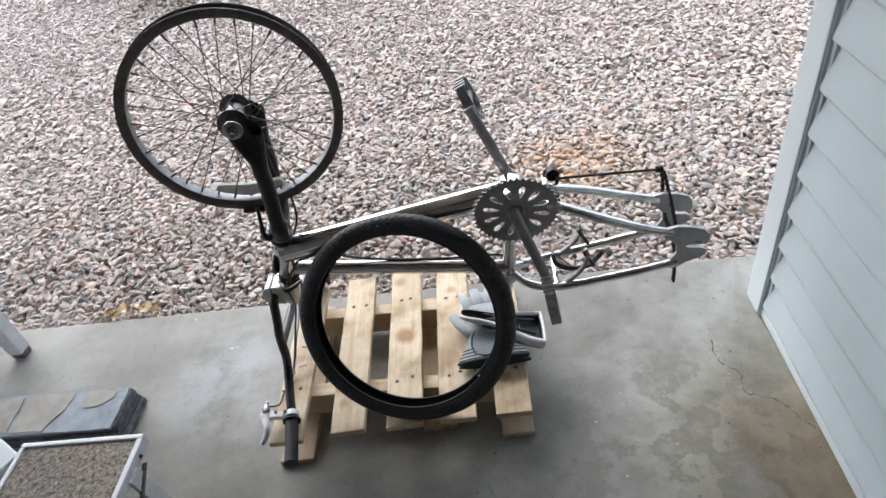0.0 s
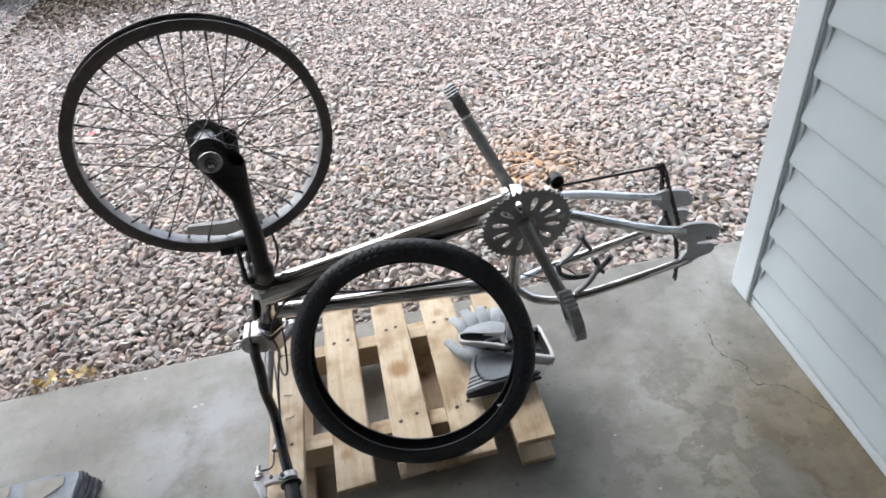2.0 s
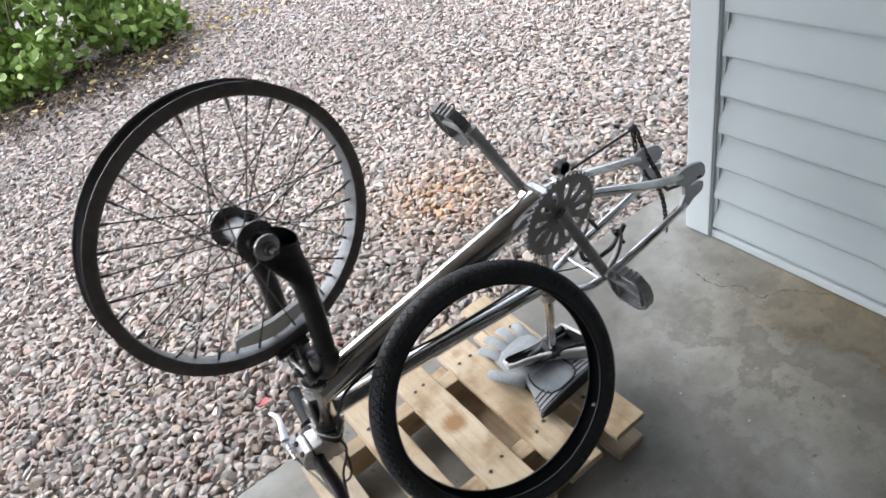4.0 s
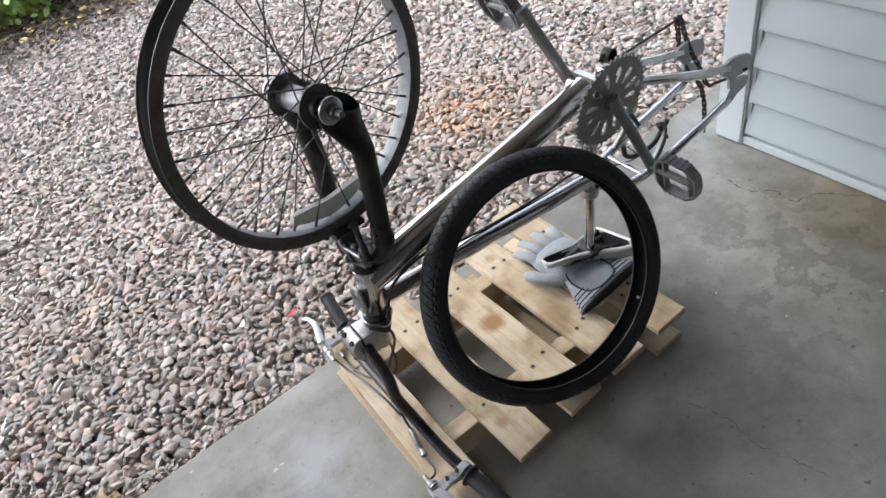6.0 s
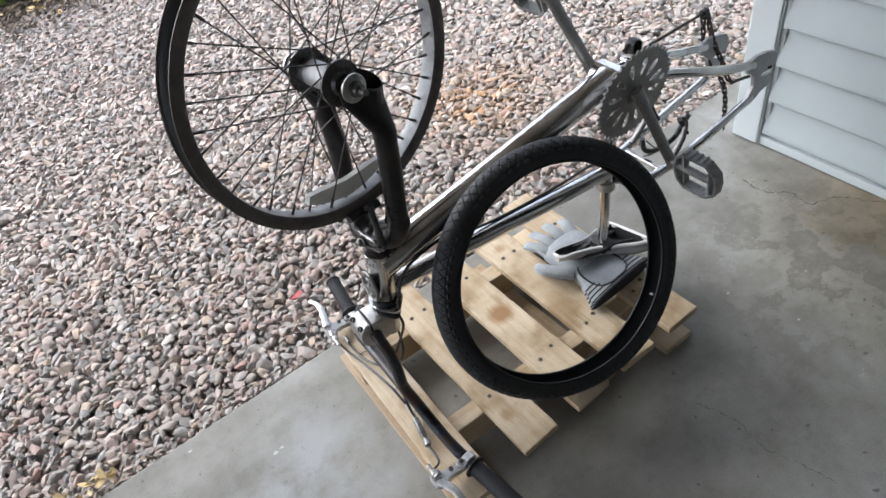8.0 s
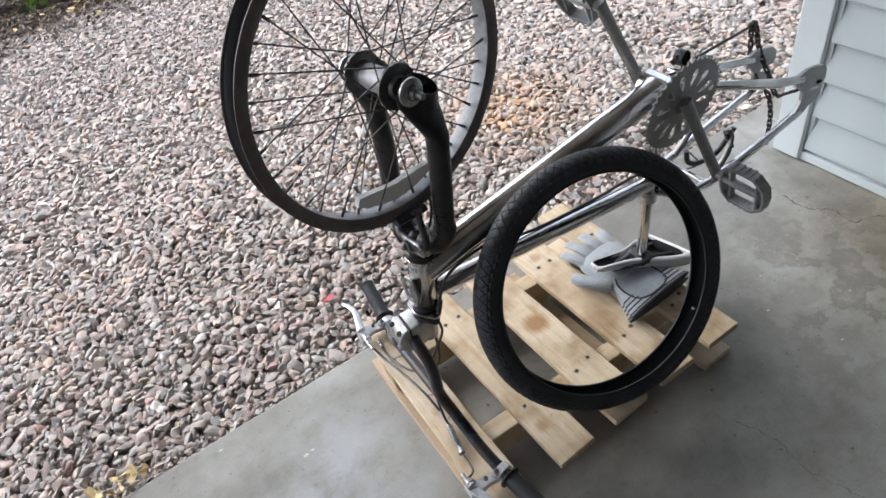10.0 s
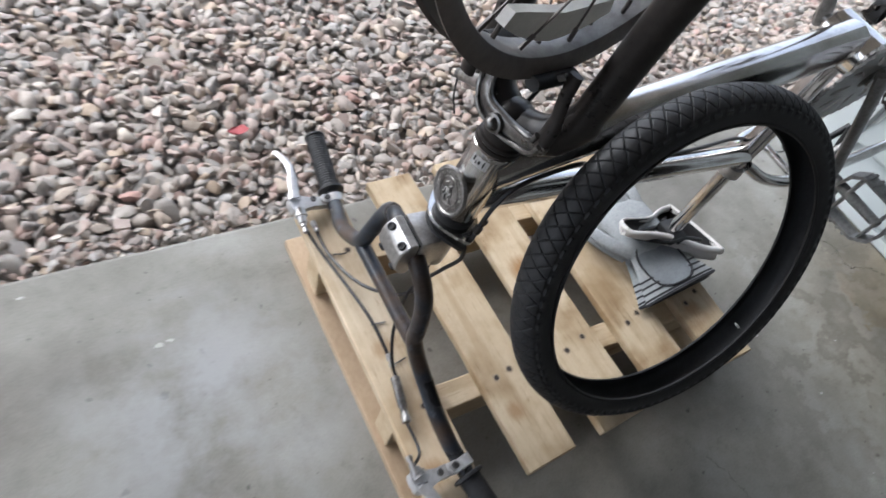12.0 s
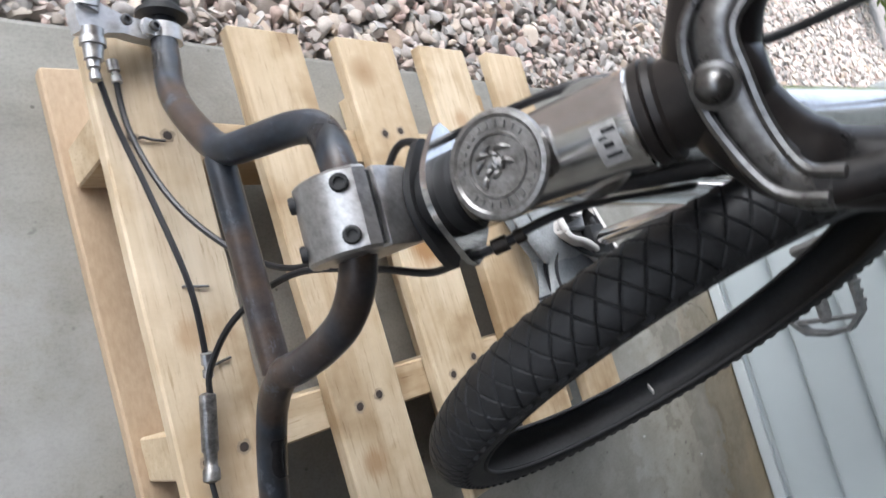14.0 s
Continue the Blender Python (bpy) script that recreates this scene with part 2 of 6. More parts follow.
        spot = ramp(nt, wob.outputs[0], [(0.016 + rad * 0.45, (k, k, k)), (0.018 + rad, (0, 0, 0))]).outputs[0]
        c = mix(nt, spot, c, (0.30, 0.155, 0.055))
    shade = ramp(nt, info.outputs["Random"], [(0.0, (0.86, 0.82, 0.77)), (0.5, (1.0, 0.99, 0.97)), (1.0, (1.05, 1.05, 1.06))]).outputs[0]
    c = mix(nt, 1.0, c, shade, "MULTIPLY")
    nt.links.new(c, b.inputs["Base Color"])
    bump(nt, b, grain.outputs[0], 0.35, 0.0012)
    return m


def siding_material(name="vinyl", tint=(0.455, 0.502, 0.512)):
    m, nt, b = node_material(name, 0.42, 0, 0.4)
    g, d = tex_noise(nt, 30, 5, 0.7, stretch=(6, 1.2, 30)), tex_noise(nt, 2.5, 5)
    a = ramp(nt, d.outputs[0], [(0.3, tuple(v * 0.90 for v in tint)), (0.65, tint)]).outputs[0]
    nt.links.new(a, b.inputs["Base Color"])
    bump(nt, b, g.outputs[0], 0.12, 0.001)
    return m


def chrome_material():
    m, nt, b = node_material("chrome", 0.1, 1.0)
    big, fine = tex_noise(nt, 14, 5), tex_noise(nt, 160, 6, 0.75)
    c = ramp(nt, mix(nt, 0.2, big.outputs[0], fine.outputs[0]), [(0.34, (0.44, 0.42, 0.40)), (0.58, (0.76, 0.755, 0.75))])
    nt.links.new(c.outputs[0], b.inputs["Base Color"])
    r = ramp(nt, mix(nt, 0.3, big.outputs[0], fine.outputs[0]), [(0.35, (0.09, 0.09, 0.09)), (0.70, (0.23, 0.23, 0.23))])
    nt.links.new(r.outputs[0], b.inputs["Roughness"])
    return m


def worn_black_material():
    m, nt, b = node_material("worn_black_paint", 0.35, 0.0, 0.35)
    big, scr = tex_noise(nt, 7, 3, 0.5), tex_noise(nt, 60, 6, 0.8)
    rubbed = ramp(nt, big.outputs[0], [(0.36, (0.010, 0.010, 0.012)), (0.45, (0.024, 0.023, 0.024)), (0.50, (0.030, 0.036, 0.046)), (0.57, (0.062, 0.043, 0.032)), (0.66, (0.030, 0.036, 0.047))]).outputs[0]
    scuff = tex_noise(nt, 40, 8, 0.8, stretch=(1.5, 0.5, 0.8))
    mark = ramp(nt, scuff.outputs[0], [(0.575, (0, 0, 0)), (0.62, (0.7, 0.7, 0.7)), (0.72, (1, 1, 1))]).outputs[0]
    fine = ramp(nt, scr.outputs[0], [(0.35, (0.7, 0.7, 0.7)), (0.65, (1.3, 1.3, 1.3))]).outputs[0]
    base = mix(nt, mark, mix(nt, 1.0, rubbed, fine, "MULTIPLY"), (0.095, 0.105, 0.122))
    nt.links.new(base, b.inputs["Base Color"])
    r = ramp(nt, big.outputs[0], [(0.3, (0.18, 0.18, 0.18)), (0.7, (0.42, 0.42, 0.42))])
    nt.links.new(r.outputs[0], b.inputs["Roughness"])
    return m


def plain(name, colour, rough=0.5, metal=0.0, spread=0.8):
    return two_scale(name, tuple(v * spread for v in colour), colour, 12, 150, (rough * 0.85, min(1, rough * 1.15)), metal, 0.12, 0.0008)


CONCRETE, STONE, PINE = concrete_material(), stone_material(), wood_material()
VINYL, TRIM = siding_material(), siding_material("vinyl_trim", (0.56, 0.604, 0.614))
CHROME, BLACK = chrome_material(), worn_black_material()
GLOSS_BLACK = two_scale("gloss_black_paint", (0.011, 0.010, 0.010), (0.034, 0.028, 0.025), 11, 90, (0.22, 0.46), 0.0, 0.12, 0.0006, spec=0.28)


def add_scuffs(m, colour, scale, stretch, low, high):
    """Sparse pale scratches over a paint."""
    nt = m.node_tree
    b = nt.nodes["Principled BSDF"]
    src = b.inputs["Base Color"].links[0].from_socket
    n = tex_noise(nt, scale, 7, 0.75, stretch=stretch)
    f = ramp(nt, n.outputs[0], [(low, (0, 0, 0)), (high, (0.9, 0.9, 0.9))]).outputs[0]
    nt.links.new(mix(nt, f, src, colour), b.inputs["Base Color"])


add_scuffs(GLOSS_BLACK, (0.24, 0.235, 0.23), 70, (1, 1, 0.35), 0.665, 0.70)
add_scuffs(BLACK, (0.30, 0.31, 0.33), 60, (1, 0.5, 1), 0.68, 0.71)
add_scuffs(CHROME, (0.16, 0.12, 0.09), 55, None, 0.66, 0.72)
ALLOY = two_scale("alloy", (0.33, 0.32, 0.31), (0.62, 0.615, 0.61), 38, 240, (0.26, 0.52), 1.0, 0.1, 0.0006)
CAST = two_scale("cast_silver", (0.46, 0.455, 0.455), (0.70, 0.70, 0.71), 40, 240, (0.3, 0.5), 0.55, 0.12, 0.0006)
RING_STEEL = two_scale("worn_crank_steel", (0.19, 0.185, 0.18), (0.36, 0.355, 0.35), 18, 200, (0.35, 0.55), 0.6, 0.15, 0.0006)
STEEL = two_scale("dull_steel", (0.10, 0.095, 0.09), (0.27, 0.265, 0.26), 18, 200, (0.3, 0.55), 0.9, 0.15, 0.0006)
RIM = two_scale("rim_grey", (0.085, 0.072, 0.066), (0.185, 0.161, 0.151), 7, 90, (0.35, 0.6), 0.3, 0.12, 0.0006)
DULL = two_scale("grey_steel", (0.30, 0.30, 0.30), (0.46, 0.46, 0.465), 14, 120, (0.4, 0.6), 0.7, 0.12, 0.0006)
RIM_FACE = two_scale("rim_face", (0.20, 0.20, 0.205), (0.40, 0.41, 0.42), 7, 90, (0.35, 0.6), 0.4, 0.12, 0.0006)
RUBBER = two_scale("rubber", (0.012, 0.0122, 0.0128), (0.036, 0.0368, 0.0395), 14, 220, (0.44, 0.68), 0.0, 0.25, 0.0008, spec=0.4)
CHAIN_MAT = two_scale("oily_chain", (0.014, 0.012, 0.011), (0.06, 0.05, 0.042), 30, 200, (0.35, 0.6), 0.6, 0.2, 0.0006)
CABLE = plain("cable_sheath", (0.016, 0.016, 0.018), 0.4)
PEWTER = two_scale("pewter", (0.13, 0.123, 0.117), (0.40, 0.39, 0.38), 60, 260, (0.3, 0.5), 0.85, 0.2, 0.0006)
STICKER = two_scale("silver_sticker", (0.34, 0.33, 0.32), (0.62, 0.61, 0.60), 60, 240, (0.3, 0.5), 0.2, 0.15, 0.0006)
FAR_WALL = two_scale("far_wall", (0.20, 0.195, 0.18), (0.30, 0.29, 0.27), 0.8, 20, (0.8, 0.95), 0.0, 0.3, 0.004)
SPOKE = plain("spoke_steel", (0.13, 0.118, 0.115), 0.4, 0.7)
WHITE_PLASTIC = plain("white_plastic", (0.50, 0.525, 0.525), 0.45, spread=0.9)
PEDAL = two_scale("grey_resin", (0.13, 0.13, 0.128), (0.31, 0.31, 0.305), 20, 160, (0.35, 0.55), 0.2, 0.15)
SADDLE_WHITE = plain("saddle_cover", (0.62, 0.60, 0.58), 0.5, spread=0.85)
SADDLE_DARK = plain("saddle_shell", (0.014, 0.014, 0.015), 0.6)
CLOTH = two_scale("grey_cloth", (0.23, 0.245, 0.25), (0.40, 0.418, 0.425), 18, 320, (0.85, 0.98), 0.0, 0.6, 0.0015)
CLOTH_GREY = two_scale("slate_cloth", (0.15, 0.165, 0.18), (0.26, 0.28, 0.30), 18, 320, (0.85, 0.98), 0.0, 0.6, 0.0015)
STRIPE = plain("dark_knit", (0.03, 0.03, 0.034), 0.9)
NAIL = plain("rusty_nail", (0.050, 0.037, 0.029), 0.8)
NAIL_STAIN = two_scale("nail_stain", (0.26, 0.20, 0.14), (0.43, 0.345, 0.245), 90, 300, (0.7, 0.9), 0.0, 0.1, 0.0004)
SCRAP = plain("red_scrap", (0.40, 0.075, 0.085), 0.7)
REFLECTOR = plain("clear_reflector", (0.82, 0.81, 0.77), 0.5)
DOOR_GLASS = plain("dark_glass", (0.012, 0.012, 0.013), 0.08)
REFLECTOR.node_tree.nodes["Principled BSDF"].inputs["Transmission Weight"].default_value = 0.3
ROOF_WHITE = plain("stained_board", (0.36, 0.34, 0.305), 0.7, spread=0.85)
SHINGLE = two_scale("shingle_blue", (0.17, 0.19, 0.21), (0.33, 0.36, 0.39), 22, 500, (0.85, 0.98), 0.0, 0.8, 0.002)
SHINGLE_TAN = two_scale("shingle_tan", (0.22, 0.205, 0.18), (0.37, 0.345, 0.305), 22, 500, (0.85, 0.98), 0.0, 0.8, 0.002)
SHINGLE_EDGE = two_scale("shingle_edge", (0.045, 0.048, 0.054), (0.17, 0.175, 0.185), 60, 300, (0.85, 0.98), 0.0, 0.9, 0.003)
CARPET = two_scale("step_carpet", (0.05, 0.042, 0.034), (0.40, 0.345, 0.285), 75, 150, (0.9, 1.0), 0.0, 1.0, 0.006)
PAINTED = two_scale("painted_steel", (0.48, 0.49, 0.50), (0.68, 0.69, 0.70), 10, 140, (0.3, 0.5), 0.0, 0.12)
LEAF = two_scale("hedge_leaf", (0.09, 0.16, 0.025), (0.30, 0.42, 0.085), 9, 40, (0.4, 0.6), 0.0, 0.2, 0.001)
BARK = two_scale("hedge_stem", (0.07, 0.05, 0.035), (0.16, 0.12, 0.09), 20, 120, (0.8, 0.95), 0.0, 0.8, 0.003)
DRY_LEAF = two_scale("dry_leaf", (0.40, 0.27, 0.10), (0.60, 0.46, 0.24), 20, 90, (0.6, 0.8), 0.0, 0.3, 0.001)
SOIL = two_scale("grit", (0.15, 0.135, 0.122), (0.31, 0.28, 0.255), 8, 130, (0.85, 1.0), 0.0, 0.9, 0.004)
FAINT = plain("faint_crack", (0.15, 0.145, 0.135), 0.9)
CRACK = plain("crack_dirt", (0.085, 0.075, 0.060), 0.9)
TAN_BOARD = two_scale("tan_board", (0.33, 0.235, 0.150), (0.47, 0.36, 0.245), 6, 90, (0.6, 0.8), 0.0, 0.25, 0.001, stretch=(3, 1, 3))
MULCH = two_scale("mulch", (0.05, 0.04, 0.03), (0.22, 0.17, 0.125), 30, 160, (0.85, 1.0), 0.0, 0.6, 0.002)
FORGED = two_scale("forged_grey", (0.11, 0.105, 0.10), (0.30, 0.295, 0.29), 16, 140, (0.24, 0.40), 0.9, 0.15, 0.0006)
GARAGE = two_scale("dark_interior", (0.045, 0.04, 0.037), (0.085, 0.078, 0.07), 0.8, 20, (0.8, 0.95), 0.0, 0.3, 0.004)
CHIP = plain("pale_chip", (0.50, 0.49, 0.47), 0.8)


# ---- mesh helpers ----
def V(*a):
    return np.array(a, float)


def unit(v):
    v = np.asarray(v, float)
    return v / np.linalg.norm(v)


def mesh_of(name, verts, faces, mat, smooth=True, sharp=40):
    me = bpy.data.meshes.new(name)
    me.from_pydata([tuple(map(float, v)) for v in verts], [], [tuple(map(int, f)) for f in faces])
    if mat:
        me.materials.append(mat)
    if smooth:
        me.polygons.foreach_set("use_smooth", [True] * len(me.polygons))
        me.set_sharp_from_angle(angle=radians(sharp))
    me.update()
    return me


class Shape:
    """Collects vertices and faces of one mesh."""

    def __init__(self):
        self.v, self.f = [], []

    def add(self, verts, faces):
        n = len(self.v)
        self.v += [tuple(map(float, p)) for p in verts]
        self.f += [tuple(int(i) + n for i in f) for f in faces]
        return self

    def sweep(self, pts, r, n=12, closed=False, caps=True, flat=1.0, up=None):
        """A round (or flattened) bar along a line of points; r may change along it."""
        pts = np.asarray(pts, float)
        k = len(pts)
        rad = np.broadcast_to(np.asarray(r, float), (k,))
        if closed:
            tan = np.roll(pts, -1, 0) - np.roll(pts, 1, 0)
        else:
            tan = np.gradient(pts, axis=0)
        tan /= np.linalg.norm(tan, axis=1)[:, None]
        ref = np.asarray(up if up is not None else ((0, 0, 1) if abs(tan[0][2]) < 0.9 else (0, 1, 0)), float)
        a = np.cross(tan[0], ref)
        a /= np.linalg.norm(a)
        rings = []
        for i in range(k):
            a = a - tan[i] * (a @ tan[i])
            a /= np.linalg.norm(a)
            b = np.cross(tan[i], a)
            th = np.arange(n) * 2 * np.pi / n
            rings.append(pts[i] + rad[i] * (np.cos(th)[:, None] * a + flat * np.sin(th)[:, None] * b))
        verts = np.concatenate(rings)
        faces = []
        for i in range(k if closed else k - 1):
            for j in range(n):
                p, q = i * n, ((i + 1) % k) * n
                faces.append((p + j, p + (j + 1) % n, q + (j + 1) % n, q + j))
        if caps and not closed:
            faces += [tuple(range(n))[::-1], tuple(range((k - 1) * n, k * n))]
        return self.add(verts, faces)

    def lathe(self, origin, axis, profile, n=32, closed=False):
        """A profile of (along, radius) turned about an axis."""
        o, ax = np.asarray(origin, float), unit(axis)
        a = np.cross(ax, (0, 0, 1) if abs(ax[2]) < 0.9 else (1, 0, 0))
        a /= np.linalg.norm(a)
        b = np.cross(ax, a)
        th = np.arange(n) * 2 * np.pi / n
        ring = np.cos(th)[:, None] * a + np.sin(th)[:, None] * b
        verts = np.concatenate([o + s * ax + r * ring for s, r in profile])
        m, faces = len(profile), []
        for i in range(m if closed else m - 1):
            for j in range(n):
                p, q = i * n, ((i + 1) % m) * n
                faces.append((p + j, q + j, q + (j + 1) % n, p + (j + 1) % n))
        if not closed:
            faces += [tuple(range(n)), tuple(range((m - 1) * n, m * n))[::-1]]
        return self.add(verts, faces)

    def box(self, m, sx, sy, sz, bevel=0.0):
        """A box of those sizes about the pose m, its edges bevelled."""
        bm = bmesh.new()
        bmesh.ops.create_cube(bm, size=1.0)
        bmesh.ops.scale(bm, vec=(sx, sy, sz), verts=bm.verts)
        if bevel:
            bmesh.ops.bevel(bm, geom=bm.edges[:], offset=bevel, segments=2, affect="EDGES", profile=0.6)
        bm.verts.index_update()
        self.add([m @ v.co for v in bm.verts], [[v.index for v in f.verts] for f in bm.faces])
        bm.free()
        return self

    def plate(self, outline, lift, thick):
        """A flat plate: an outline (a loop of 3D points) given thickness along lift."""
        o, l = np.asarray(outline, float), unit(lift) * thick / 2
        k = len(o)
        faces = [tuple(range(k))[::-1], tuple(range(k, 2 * k))] + [(i, (i + 1) % k, (i + 1) % k + k, i + k) for i in range(k)]
        return self.add(np.concatenate([o - l, o + l]), faces)


def smooth_path(pts, per=6):
    """Catmull-Rom through the points."""
    p = np.asarray(pts, float)
    p = np.concatenate([[2 * p[0] - p[1]], p, [2 * p[-1] - p[-2]]])
    out = []
    for i in range(1, len(p) - 2):
        for t in np.arange(per) / per:
            a, b, c, d = p[i - 1], p[i], p[i + 1], p[i + 2]
            out.append(0.5 * (2 * b + (c - a) * t + (2 * a - 5 * b + 4 * c - d) * t * t + (3 * b - a - 3 * c + d) * t ** 3))
    out.append(p[-2])
    return np.array(out)


def thing(name, base, label, category, group="", kind=""):
    ob = new(name)
    ob.empty_display_size = 0.05
    ob.matrix_basis = Matrix.Translation(base)
    return tagged(ob, label, category, group, kind)


def part(name, shape, mat, parent, label="", smooth=True, sharp=40):
    me = shape if isinstance(shape, bpy.types.Mesh) else mesh_of(name, shape.v, shape.f, mat, smooth, sharp)
    ob = new(name, me)
    ob.parent = parent
    top = parent
    inv = Matrix.Identity(4)
    while top is not None:
        inv = inv @ top.matrix_basis if top.parent is None else inv
        top = top.parent
    ob.matrix_parent_inverse = inv.inverted() if parent.parent is None and parent.type == "EMPTY" else Matrix.Identity(4)
    if label:
        ob["label"] = label
    return ob


def setting(name, shape, mat, label, category, smooth=False):
    me = mesh_of(name, shape.v, shape.f, mat, smooth)
    return tagged(new(name, me), label, category, kind="structure")


I4 = Matrix.Identity(4)

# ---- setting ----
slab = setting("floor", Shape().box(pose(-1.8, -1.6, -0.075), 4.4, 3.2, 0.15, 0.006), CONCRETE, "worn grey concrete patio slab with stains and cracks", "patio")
ground = Shape()
gx = [-60, -20, -8, -4, -2, 0, 2, 4, 8, 20, 60]
gy = [-120, -20, -4, 0.004, 0.5, 1, 2, 4, 7, 12, 25, 60, 120]
ground.add([(x, y, -0.045) for y in gy for x in gx],
           [(j * 11 + i, j * 11 + i + 1, (j + 1) * 11 + i + 1, (j + 1) * 11 + i) for j in range(12) for i in range(10)])
setting("ground", ground, SOIL, "gritty earth under the gravel bed beside the patio", "ground")

# siding wall: sheathing, clapboard courses, corner post, sill strip
wall = setting("wall_east", Shape().box(pose(0.11, -0.5975, 1.32), 0.16, 0.775, 2.64).box(pose(0.11, -1.435, 2.34), 0.16, 0.90, 0.60).box(pose(0.11, -2.033, 1.32), 0.16, 0.296, 2.64), ROOF_WHITE, "house wall clad in pale grey-white vinyl siding, with a door opening", "wall")
LAP, FIRST = 0.1035, 0.0435
course = Shape()
prof = [(-0.0175, 0.0), (-0.0190, 0.004), (-0.0185, 0.012), (-0.001, LAP + 0.004), (0.012, LAP + 0.004), (0.012, 0.012), (-0.004, 0.006), (-0.004, 0.0)]
ys = (-0.2475, -0.5, -0.75, -0.957)
course.add([(x, y, z) for y in ys for x, z in prof],
           [(i * 8 + j, i * 8 + (j + 1) % 8, (i + 1) * 8 + (j + 1) % 8, (i + 1) * 8 + j) for i in range(3) for j in range(8)] + [tuple(range(8))[::-1], tuple(range(24, 32))])
course_mesh = mesh_of("siding_course", course.v, course.f, VINYL, False)
long_mesh = course_mesh.copy()
for v in long_mesh.vertices:
    if v.co.y < -0.9:
        v.co.y = -2.015
for k in range(25):
    o = part("siding_course", course_mesh if k < 20 else long_mesh, None, wall)
    o.location.z = FIRST + k * LAP
corner = Shape()
# hollow corner post with a rounded outer edge and a return lip beside the siding
corner.box(pose(0.004, -0.200, 1.322), 0.056, 0.078, 2.63, 0.004)
corner.box(pose(-0.008, -0.2395, 1.322), 0.022, 0.005, 2.63, 0.001)
corner.box(pose(0.072, -0.176, 1.322), 0.08, 0.030, 2.63, 0.004)
part("corner_post", corner, TRIM, wall, "white vinyl outside corner post", False)
part("channel_gap", Shape().box(pose(0.002, -0.2475, 1.36), 0.026, 0.012, 2.55), TRIM, wall, "narrow channel beside the corner post", False)
part("sill_strip", Shape().box(pose(-0.002, -0.5965, 0.017), 0.026, 0.718, 0.026, 0.003), TRIM, wall, "white metal sill strip at the foot of the siding", False)
part("starter_strip", Shape().box(pose(0.004, -0.6175, 0.036), 0.014, 0.675, 0.014), TRIM, wall, "", False)
# door opening beside the siding: white casing, grooved threshold, dark glazed door set back
for y0 in (-0.966, -1.904):
    part("door_casing", Shape().box(pose(-0.004, y0, 1.025), 0.036, 0.019, 2.05, 0.003).box(pose(0.060, y0 - 0.016 if y0 > -1 else y0 + 0.016, 1.025), 0.050, 0.018, 2.05, 0.002), TRIM, wall, "white casing beside the door opening", False)
part("door_casing", Shape().box(pose(-0.004, -1.435, 2.045), 0.034, 0.919, 0.030, 0.003), TRIM, wall, "white casing over the door opening", False)
# opaque near-black pane: the unlit room's darkness is put into its colour
door = setting("door_1", Shape().box(pose(0.165, -1.435, 1.02), 0.020, 0.80, 1.98), DOOR_GLASS, "dark glazed patio door set back in the wall", "door")
for x, y, z, sy, sz in ((0.150, -1.435, 0.062, 0.866, 0.080), (0.150, -1.435, 1.985, 0.866, 0.070)):
    part("rail", Shape().box(pose(x, y, z), 0.036, sy, sz, 0.003), TRIM, door, "white door rail", False)
for y in (-1.036, -1.834):
    part("stile", Shape().box(pose(0.150, y, 1.025), 0.034, 0.066, 1.838, 0.003), TRIM, door, "white door stile", False)
sill = setting("threshold", Shape().box(pose(0.085, -1.435, 0.006), 0.120, 0.868, 0.012, 0.002), ALLOY, "grooved metal threshold of the patio door", "threshold")
for x in (0.036, 0.066, 0.096, 0.126):
    part("track", Shape().box(pose(x, -1.435, 0.0165), 0.006, 0.866, 0.009, 0.001), PEWTER, sill, "", False)
# the house goes on round the corner
setting("wall_north", Shape().box(pose(2.6, -0.25, 1.32), 4.8, 0.12, 2.64), VINYL, "pale siding on the house's outer side", "wall")
# unseen dark wall behind the camera, added to keep light off the floor
setting("wall_south", Shape().box(pose(-2.11, -2.10, 1.20), 4.18, 0.16, 2.40), GARAGE, "unseen dark wall added behind the patio to keep light off the floor", "wall")
# unseen flat porch ceiling, its reach set to shade slab and near gravel
setting("ceiling", Shape().box(pose(-1.9, -0.18, 2.34), 4.6, 3.74, 0.10), ROOF_WHITE, "unseen brown board ceiling over the porch, its reach set to shade the slab", "ceiling")

# unseen low walls, added to hold back light from the horizon
setting("wall_far", Shape().box(pose(0, 9.5, 0.40), 22, 0.2, 1.0), FAR_WALL, "unseen low wall added far beyond the gravel to block horizon light", "wall")
setting("wall_west", Shape().box(pose(-9.5, 2.0, 0.40), 0.2, 15, 1.0), FAR_WALL, "unseen low wall added far beside the gravel to block horizon light", "wall")

# cracks and pale chips of the slab
CR = [(-0.166, -0.305), (-0.166, -0.370), (-0.131, -0.424), (-0.135, -0.475), (-0.078, -0.505), (-0.045, -0.552), (-0.020, -0.590)]
def crack_line(pts, w):
    p = smooth_path([(x, y, 0) for x, y in pts], 9)
    rnd = random.Random(5)
    sh, left, right = Shape(), [], []
    for i, q in enumerate(p):
        d = unit(p[min(i + 1, len(p) - 1)] - p[max(i - 1, 0)])
        nrm = np.array((-d[1], d[0], 0))
        ww, j = w * rnd.uniform(0.15, 1.5), nrm * rnd.uniform(-0.0035, 0.0035)
        left.append(q + j + nrm * ww + (0, 0, 0.0012))
        right.append(q + j - nrm * ww + (0, 0, 0.0012))
    k = len(p)
    return sh.add(left + right, [(i, i + 1, k + i + 1, k + i) for i in range(k - 1)])
part("crack", crack_line(CR, 0.0014), CRACK, slab, "", False)
